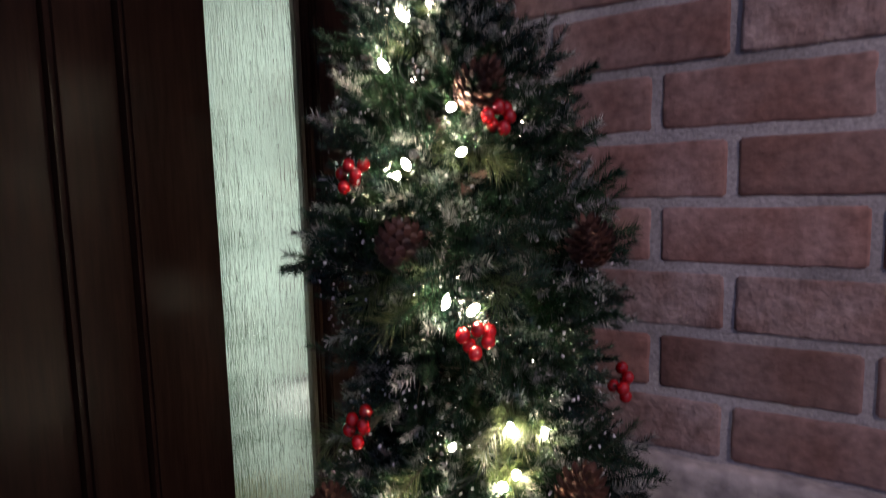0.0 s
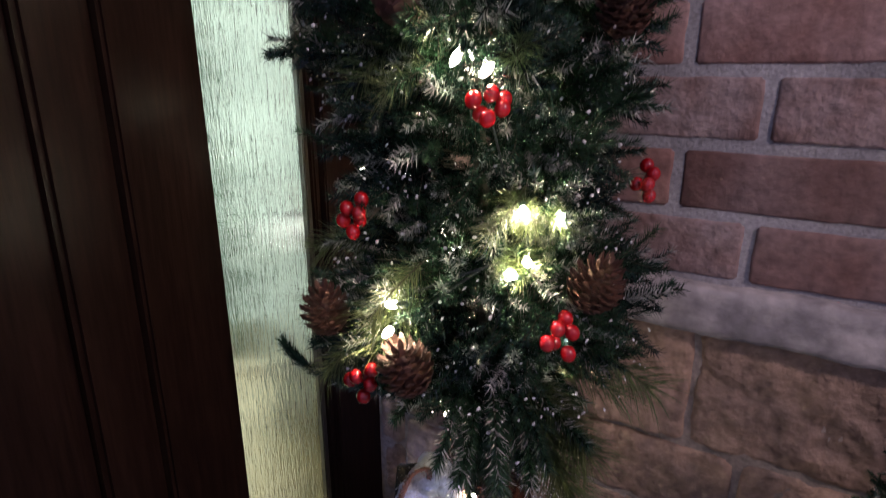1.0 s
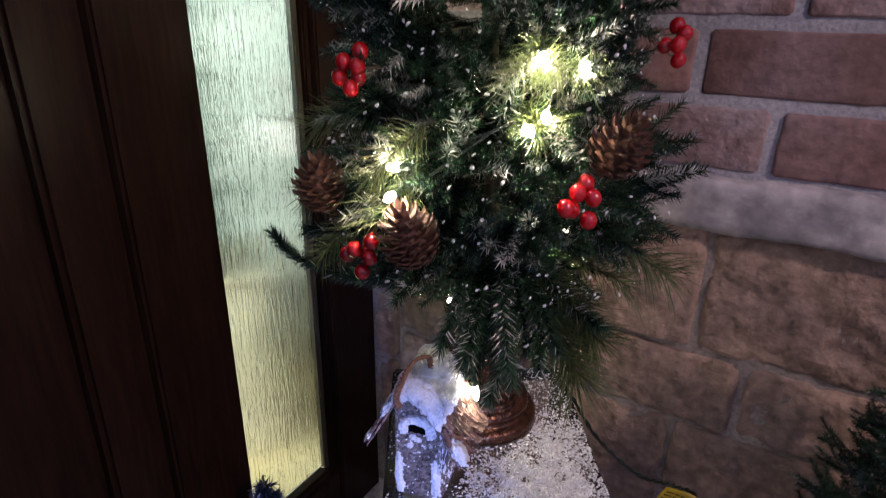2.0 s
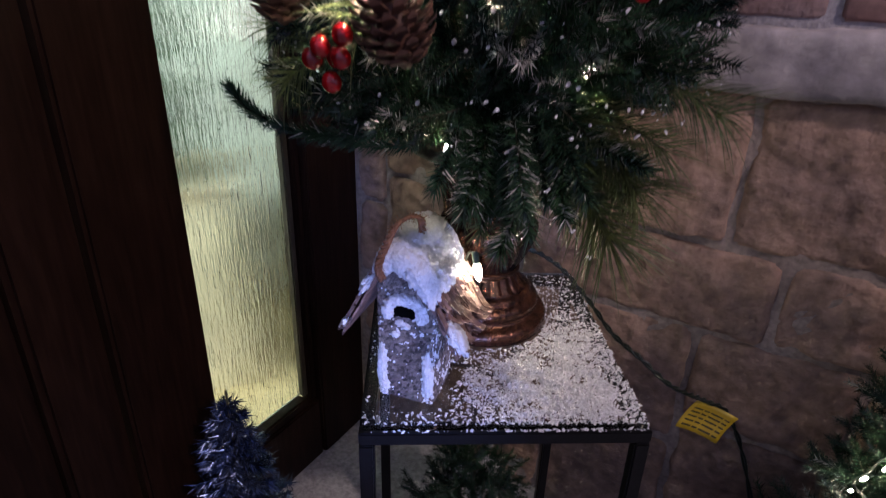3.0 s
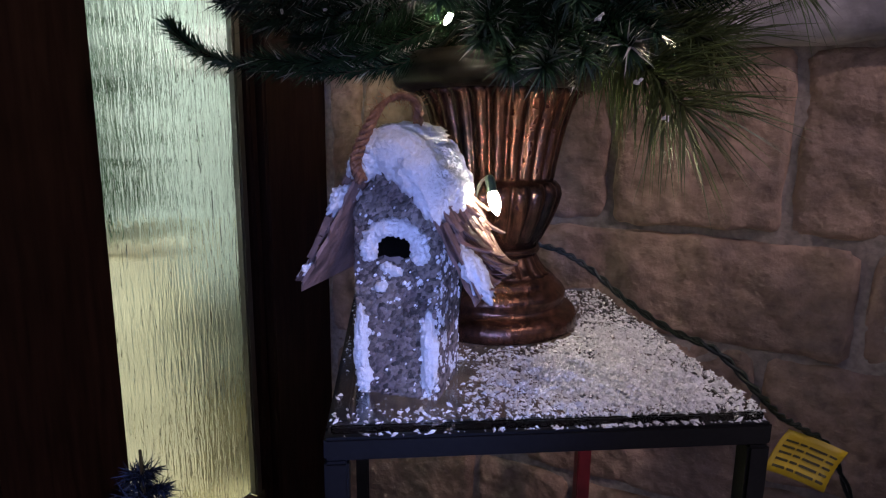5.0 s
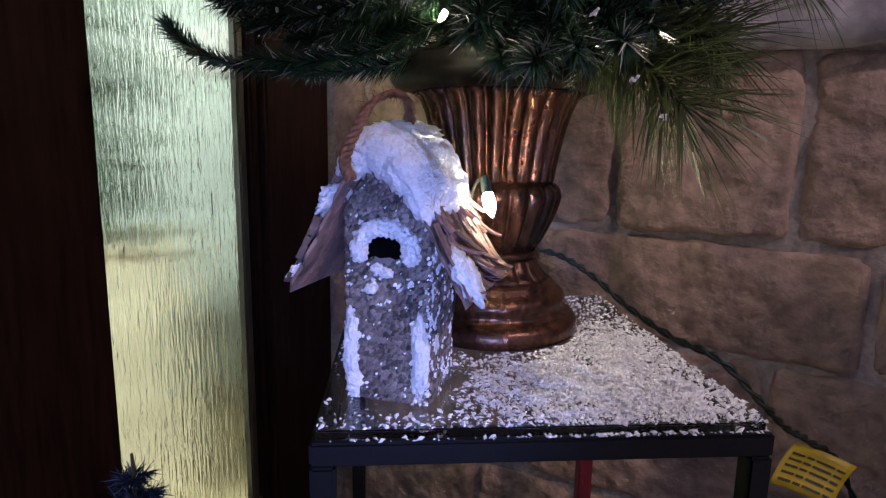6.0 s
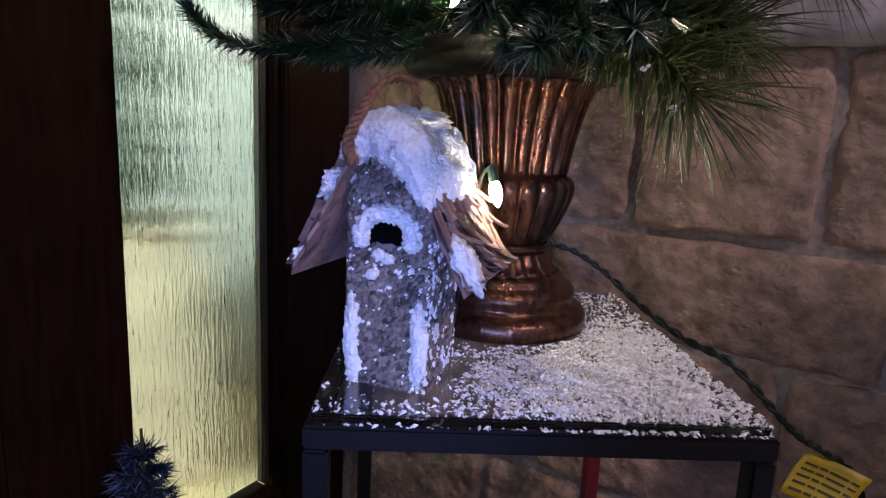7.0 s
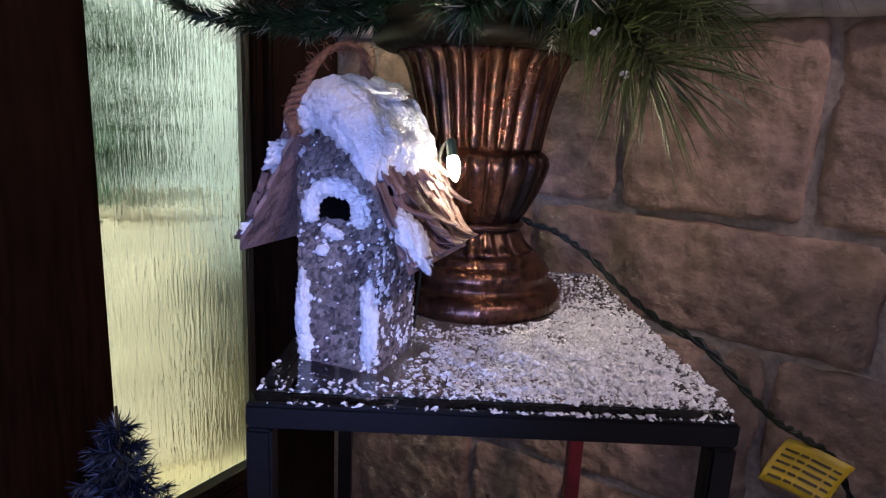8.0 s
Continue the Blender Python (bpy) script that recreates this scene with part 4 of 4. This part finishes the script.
def berry_spray():
    rn = random.Random(4)
    spray = thing("berry_spray", "cluster of glossy red lacquered berries in the tree", "berries", "berries in the tree")
    for p in ((0, 0, 0.010), (0.012, 0.002, 0.002), (-0.012, 0.0, 0.001), (0.002, -0.004, -0.012), (-0.003, 0.011, -0.004), (0.012, 0.010, 0.013)):
        bm = bmesh.new()
        bmesh.ops.create_uvsphere(bm, u_segments=16, v_segments=10, radius=0.0072 * rn.uniform(0.9, 1.06))
        for v in bm.verts:
            v.co.z *= 1.1
        b = smooth(part("berry", bm, M_BERRY, spray))
        b.location = p
        c = Vector(p)
        part("stalk", tube([Vector((0, 0, 0)), c * -0.6 + Vector((0, 0.02, -0.002)), Vector((0, 0.035, 0)) - c], 0.0007, 4), M_STEM, b)
    return spray


def place(first, spots, spread, seed):
    rn = random.Random(seed)
    for i, p in enumerate(spots):
        c = axis_at(p[2])
        out = math.degrees(math.atan2(p[1] - c.y, p[0] - c.x)) + 90
        m = pose(*p, rn.uniform(-spread, spread), rn.uniform(-spread, spread), out)
        if i == 0:
            first.matrix_world = m
        else:
            copy_thing(first, m)


place(pine_cone(), ((0.402, -0.300, 1.158), (0.352, -0.362, 1.010), (0.500, -0.296, 0.775), (0.372, -0.398, 0.706), (0.250, -0.365, 0.722), (0.490, -0.230, 1.004)), 35, 2)
place(berry_spray(), ((0.425, -0.300, 1.13), (0.275, -0.345, 1.08), (0.295, -0.372, 0.826), (0.425, -0.356, 0.929), (0.488, -0.338, 0.739), (0.325, -0.405, 0.682), (0.515, -0.190, 0.850)), 25, 3)

# string of lights


def bulb_mesh(parent, p, d, size=1.0):
    m = Vector(d).to_track_quat("Z", "Y").to_matrix().to_4x4()
    b = smooth(part("bulb", lathe([(0.0028, 0.0), (0.0036, 0.004), (0.0034, 0.008), (0.0020, 0.012), (0.0003, 0.0145)], 12), M_BULB, parent, "lit warm white bulb"))
    b.matrix_basis = Matrix.Translation(p) @ m @ Matrix.Scale(size, 4)
    part("socket", lathe([(0.0024, -0.011), (0.0031, -0.009), (0.0031, -0.0002)], 10), M_SOCKET, b, "dark green socket")


lights = thing("string_lights", "warm white fairy lights on dark green wire through the tree", "string lights")
BULBS = ((0.330, -0.300, 1.232), (0.317, -0.318, 1.183), (0.378, -0.313, 1.14), (0.393, -0.314, 1.099), (0.349, -0.336, 1.086), (0.398, -0.352, 0.968), (0.411, -0.342, 0.952),
         (0.440, -0.324, 0.845), (0.463, -0.302, 0.832), (0.447, -0.325, 0.799), (0.357, -0.378, 0.761), (0.354, -0.384, 0.739), (0.440, -0.335, 0.790), (0.360, -0.300, 0.616),
         (0.165, -0.115, 0.650), (0.150, -0.165, 0.820), (0.160, -0.140, 1.060), (0.385, -0.299, 0.514))
rnd = random.Random(21)
for p in BULBS[:-1]:
    c = axis_at(p[2])
    p = Vector(p) + (Vector(p) - c).normalized() * 0.011
    out = (Vector(p) - c).normalized()
    bulb_mesh(lights, p, out * 0.5 + Vector((rnd.uniform(-0.6, 0.6), rnd.uniform(-0.6, 0.6), rnd.uniform(-0.8, 0.8))), 0.5 if p[2] < 0.64 else 1.0)
bulb_mesh(lights, BULBS[-1], (0.25, -0.2, -0.6), 1.0)
# bulbs deeper in the tree
for j in range(11):
    zz = 0.66 + 0.06 * j
    a = j * 2.4
    r = ramp(zz, PROFILE) * rnd.uniform(0.35, 0.6)
    c = axis_at(zz)
    bulb_mesh(lights, (c.x + r * math.cos(a), c.y + r * math.sin(a), zz), (math.cos(a), math.sin(a), rnd.uniform(-0.5, 0.5)), 0.9)
wire = [axis_at(1.25) + Vector((0, -0.06, 0))] + [Vector(p) + (axis_at(p[2]) - Vector(p)) * 0.12 for p in BULBS[:-1]]
part("wire", tube(spline(wire, 6), 0.0011, 5), M_CABLE, lights)
part("wire", tube(spline([(0.3825, -0.297, 0.524), (0.372, -0.292, 0.515), (0.362, -0.288, 0.47), (0.352, -0.284, 0.4015)], 6), 0.0010, 5), M_CABLE, lights)
# twisted lead over the table's edge to the tag
TAG = Vector((0.574, -0.104, 0.318))
lead = spline([(0.325, -0.110, 0.60), (0.328, -0.112, 0.50), (0.345, -0.118, 0.458), (0.375, -0.112, 0.447), (0.402, -0.108, 0.432), (0.437, -0.120, 0.411), (0.478, -0.163, 0.404), (0.512, -0.185, 0.400),
               (0.540, -0.165, 0.368), (0.560, -0.125, 0.336), TAG + Vector((0.004, 0, 0.002)), (0.603, -0.078, 0.292), (0.64, -0.055, 0.20), (0.70, -0.05, 0.01)], 16)
tw = ([], [])
for ph in (0, math.pi):
    tw = merge(tw, tube([p + Vector((0.0017 * math.cos(i * 0.55 + ph), 0.0, 0.0017 * math.sin(i * 0.55 + ph))) for i, p in enumerate(lead)], 0.0016, 6))
smooth(part("lead", tw, M_CABLE, lights, "twisted dark green lead"))
tag = thing("cable_tag", "yellow paper warning tag with unreadable print on the light cable", "tag", at=tuple(TAG), turn=18)
g = ([], [])
for i in range(9):
    for j in range(7):
        u, v = i / 8, j / 6
        q = Vector((0.046 * u - 0.006, 0.004 * math.sin(u * 3.0) - 0.008 * v * v, -0.036 * v - 0.016 * u + 0.004 * math.sin(v * 2)))
        g[0].append(tuple(q - Vector((0.018 * v, 0, 0))))
for i in range(8):
    for j in range(6):
        a = i * 7 + j
        g[1].append((a, a + 1, a + 8, a + 7))
sheet = smooth(part("sheet", g, M_TAG, tag))
so = sheet.modifiers.new("thickness", "SOLIDIFY")
so.thickness = 0.0006


def tag_at(u, v):
    return Vector((0.046 * u - 0.006 - 0.018 * v, 0.004 * math.sin(u * 3.0) - 0.008 * v * v - 0.0007, -0.036 * v - 0.016 * u + 0.004 * math.sin(v * 2)))


for r in range(5):
    v = 0.24 + 0.15 * r
    for a, b in ((0.08, 0.3), (0.34, 0.46), (0.5, 0.78), (0.82, 0.93)):
        q = ([tuple(tag_at(u, vv) + Vector((0, -o, 0))) for o in (0.0, 0.0003) for u, vv in ((a, v), (b, v), (b, v + 0.05), (a, v + 0.05))],
             [(4, 5, 6, 7), (3, 2, 1, 0), (0, 1, 5, 4), (1, 2, 6, 5), (2, 3, 7, 6), (3, 0, 4, 7)])
        part("print", q, M_INK, sheet)

# ---- the small trees on the floor ----


def needle_tree(name, label, at, height, radius, material, seed, density, tips):
    """A small bottle-brush tree: tiers of short stiff branches."""
    rn = random.Random(seed)
    t = thing(name, label, "small tree", at=at)
    part("trunk", tube([(0, 0, 0), (0.002, 0, height * 0.5), (0, 0, height)], 0.005, 6, 0.25), M_STEM, t)
    part("base", lathe([(0.030, 0), (0.030, 0.008), (0.020, 0.012), (0.006, 0.014)], 16), M_STEM, t)
    levels = int(height / 0.019)
    for i in range(levels):
        z = 0.035 + (height - 0.04) * i / levels
        r = radius * (1 - i / levels) ** 0.85 + 0.002
        g = ([], [])
        n = max(7, int(r * 150))
        for j in range(n):
            a = 2 * math.pi * (j + rn.random()) / n
            q = r * rn.uniform(0.75, 1.1)
            d = Vector((math.cos(a), math.sin(a), 0.25 - 0.75 * (1 - i / levels) * 0.6))
            for k in range(int(density * q / 0.05)):
                s = (k + rn.random()) / (density * q / 0.05)
                p = Vector((0, 0, z)) + d * (q * s)
                aa = rn.uniform(0, 6.3)
                nd = (d.normalized() * 0.8 + Vector((math.cos(aa), math.sin(aa), rn.uniform(-1.5, 0.5))) * 0.7).normalized()
                needle(g, p, nd, rn.uniform(0.008, 0.015) * tips, 0.0007 * tips)
            g = merge_tube(g, Vector((0, 0, z)), Vector((0, 0, z)) + d * q, 0.0007)
        part("tier", g, material, t)
    return t


needle_tree("tinsel_tree", "small blue-black tinsel tree standing on the floor by the door", (0.092, -0.343, FLOOR), 0.318, 0.088, M_TINSEL, 5, 190, 1.2)


def fir_bush(name, label, at, height, radius, seed, n, lean=0.0):
    rn = random.Random(seed)
    b = thing(name, label, "small tree", at=at)
    part("trunk", tube([(0, 0, 0), (0, 0, height * 0.9)], 0.008, 6, 0.4), M_STEM, b)
    part("pot", lathe([(0.030, 0), (0.038, 0.05), (0.036, 0.052), (0.0, 0.05)], 16), M_BLACK, b)
    for j in range(n):
        s = j / n
        z = 0.05 + (height - 0.05) * s
        a = j * 2.4
        r = (radius * (1 - s) ** 0.8 + 0.03) * rn.uniform(0.75, 1.1)
        tip = Vector((r * math.cos(a), r * math.sin(a), z + rn.uniform(0.0, 0.04)))
        if at[1] + tip.y > -0.012:
            tip.y = -0.012 - at[1]
        branch("branch", FIR[rn.choice((0, 3, 0, 1))], (0, 0, z - 0.01), tip, 0.18, rn.uniform(-60, 60), b)
    return b


fir_bush("fir_bush", "small green artificial fir beside the stone wall with fairy lights", (0.790, -0.135, FLOOR), 0.63, 0.145, 6, 190)
fir_bush("table_fir", "little frosted green fir under the glass table", (0.325, -0.15, FLOOR), 0.175, 0.085, 7, 46)
bush_lights = thing("bush_lights", "warm white fairy lights in the fir beside the wall", "string lights")
rnd = random.Random(31)
for p in ((0.705, -0.210, 0.372), (0.700, -0.205, 0.350), (0.714, -0.214, 0.392), (0.716, -0.214, 0.335)):
    bulb_mesh(bush_lights, p, (rnd.uniform(-1, 1), -0.6, rnd.uniform(-1, 1)), 0.42)
part("wire", tube(spline([(0.76, -0.20, 0.42), (0.715, -0.205, 0.395), (0.707, -0.20, 0.37), (0.702, -0.195, 0.35), (0.718, -0.205, 0.335), (0.69, -0.18, 0.27), (0.71, -0.20, 0.24), (0.74, -0.15, FLOOR)], 8), 0.0011, 5), M_CABLE, bush_lights)

# ---- bricks and stones ----
BL, BH, PITCH, STEP = 0.2255, 0.0720, 0.0853, 0.238


def brick_meshes(material, seed, n):
    out = []
    for k in range(n):
        me = bpy.data.meshes.new("brick")
        q = rough_block(BL, BH, 0.03, 0.0040, 0.0016, seed + k, 14, 6)
        me.from_pydata(q[0], [], q[1])
        me.materials.append(material)
        me.polygons.foreach_set("use_smooth", [True] * len(me.polygons))
        out.append(me)
    return out


BRICKS, WASHED = brick_meshes(M_BRICK, 30, 7), brick_meshes(M_BRICK_PALE, 50, 4)
rnd = random.Random(12)
for row in range(14):
    z = 0.6975 + PITCH * (row + 0.5)
    first = 0.595 if row % 2 == 0 else 0.505
    k = -3
    while True:
        x0 = first + STEP * k
        k += 1
        if x0 > 1.9:
            break
        if x0 + STEP < 0.03:
            continue
        washed = row == 2 or (row == 0 and x0 < 0.5) or rnd.random() < 0.06
        b = new("brick", (WASHED if washed else BRICKS)[rnd.randrange(4)])
        b.parent = wall_brick
        b.matrix_basis = pose(x0 + STEP / 2, rnd.uniform(-0.002, 0.001), z + rnd.uniform(-0.001, 0.001), 0, rnd.uniform(-0.35, 0.35), rnd.uniform(-0.4, 0.4))
# stones: bottom, top and the upright joints of each course
COURSES = ((0.463, 0.628, (0.078, 0.236, 0.391, 0.554, 0.90, 1.25, 1.60, 1.95)), (0.348, 0.452, (0.078, 0.305, 0.621, 0.80, 1.10, 1.42, 1.80)),
           (0.166, 0.338, (0.078, 0.305, 0.547)), (0.212, 0.338, (0.547, 0.73, 1.00, 1.30, 1.70)),
           (FLOOR + 0.002, 0.154, (0.03, 0.245, 0.368, 0.549)), (FLOOR + 0.002, 0.200, (0.549, 0.72, 0.99, 1.35, 1.80)))
STONES = [(a, b, lo, hi) for lo, hi, xs in COURSES for a, b in zip(xs, xs[1:])]
# narrow ones beside the corner post
STONES += [(0.022, 0.078, 0.413, 0.628), (0.022, 0.078, 0.284, 0.404), (0.022, 0.078, 0.166, 0.275)]
for k, (a, b, lo, hi) in enumerate(STONES):
    q = smooth(part("stone", rough_block(b - a - 0.008, hi - lo + 0.003, 0.035, 0.008, 0.0085, 60 + k), M_STONE, wall_stone))
    q.location = ((a + b) / 2, 0.003 * math.sin(k * 2.3), (lo + hi) / 2)
    q.rotation_euler = (0, math.radians(0.6 * math.sin(k * 1.7)), 0)
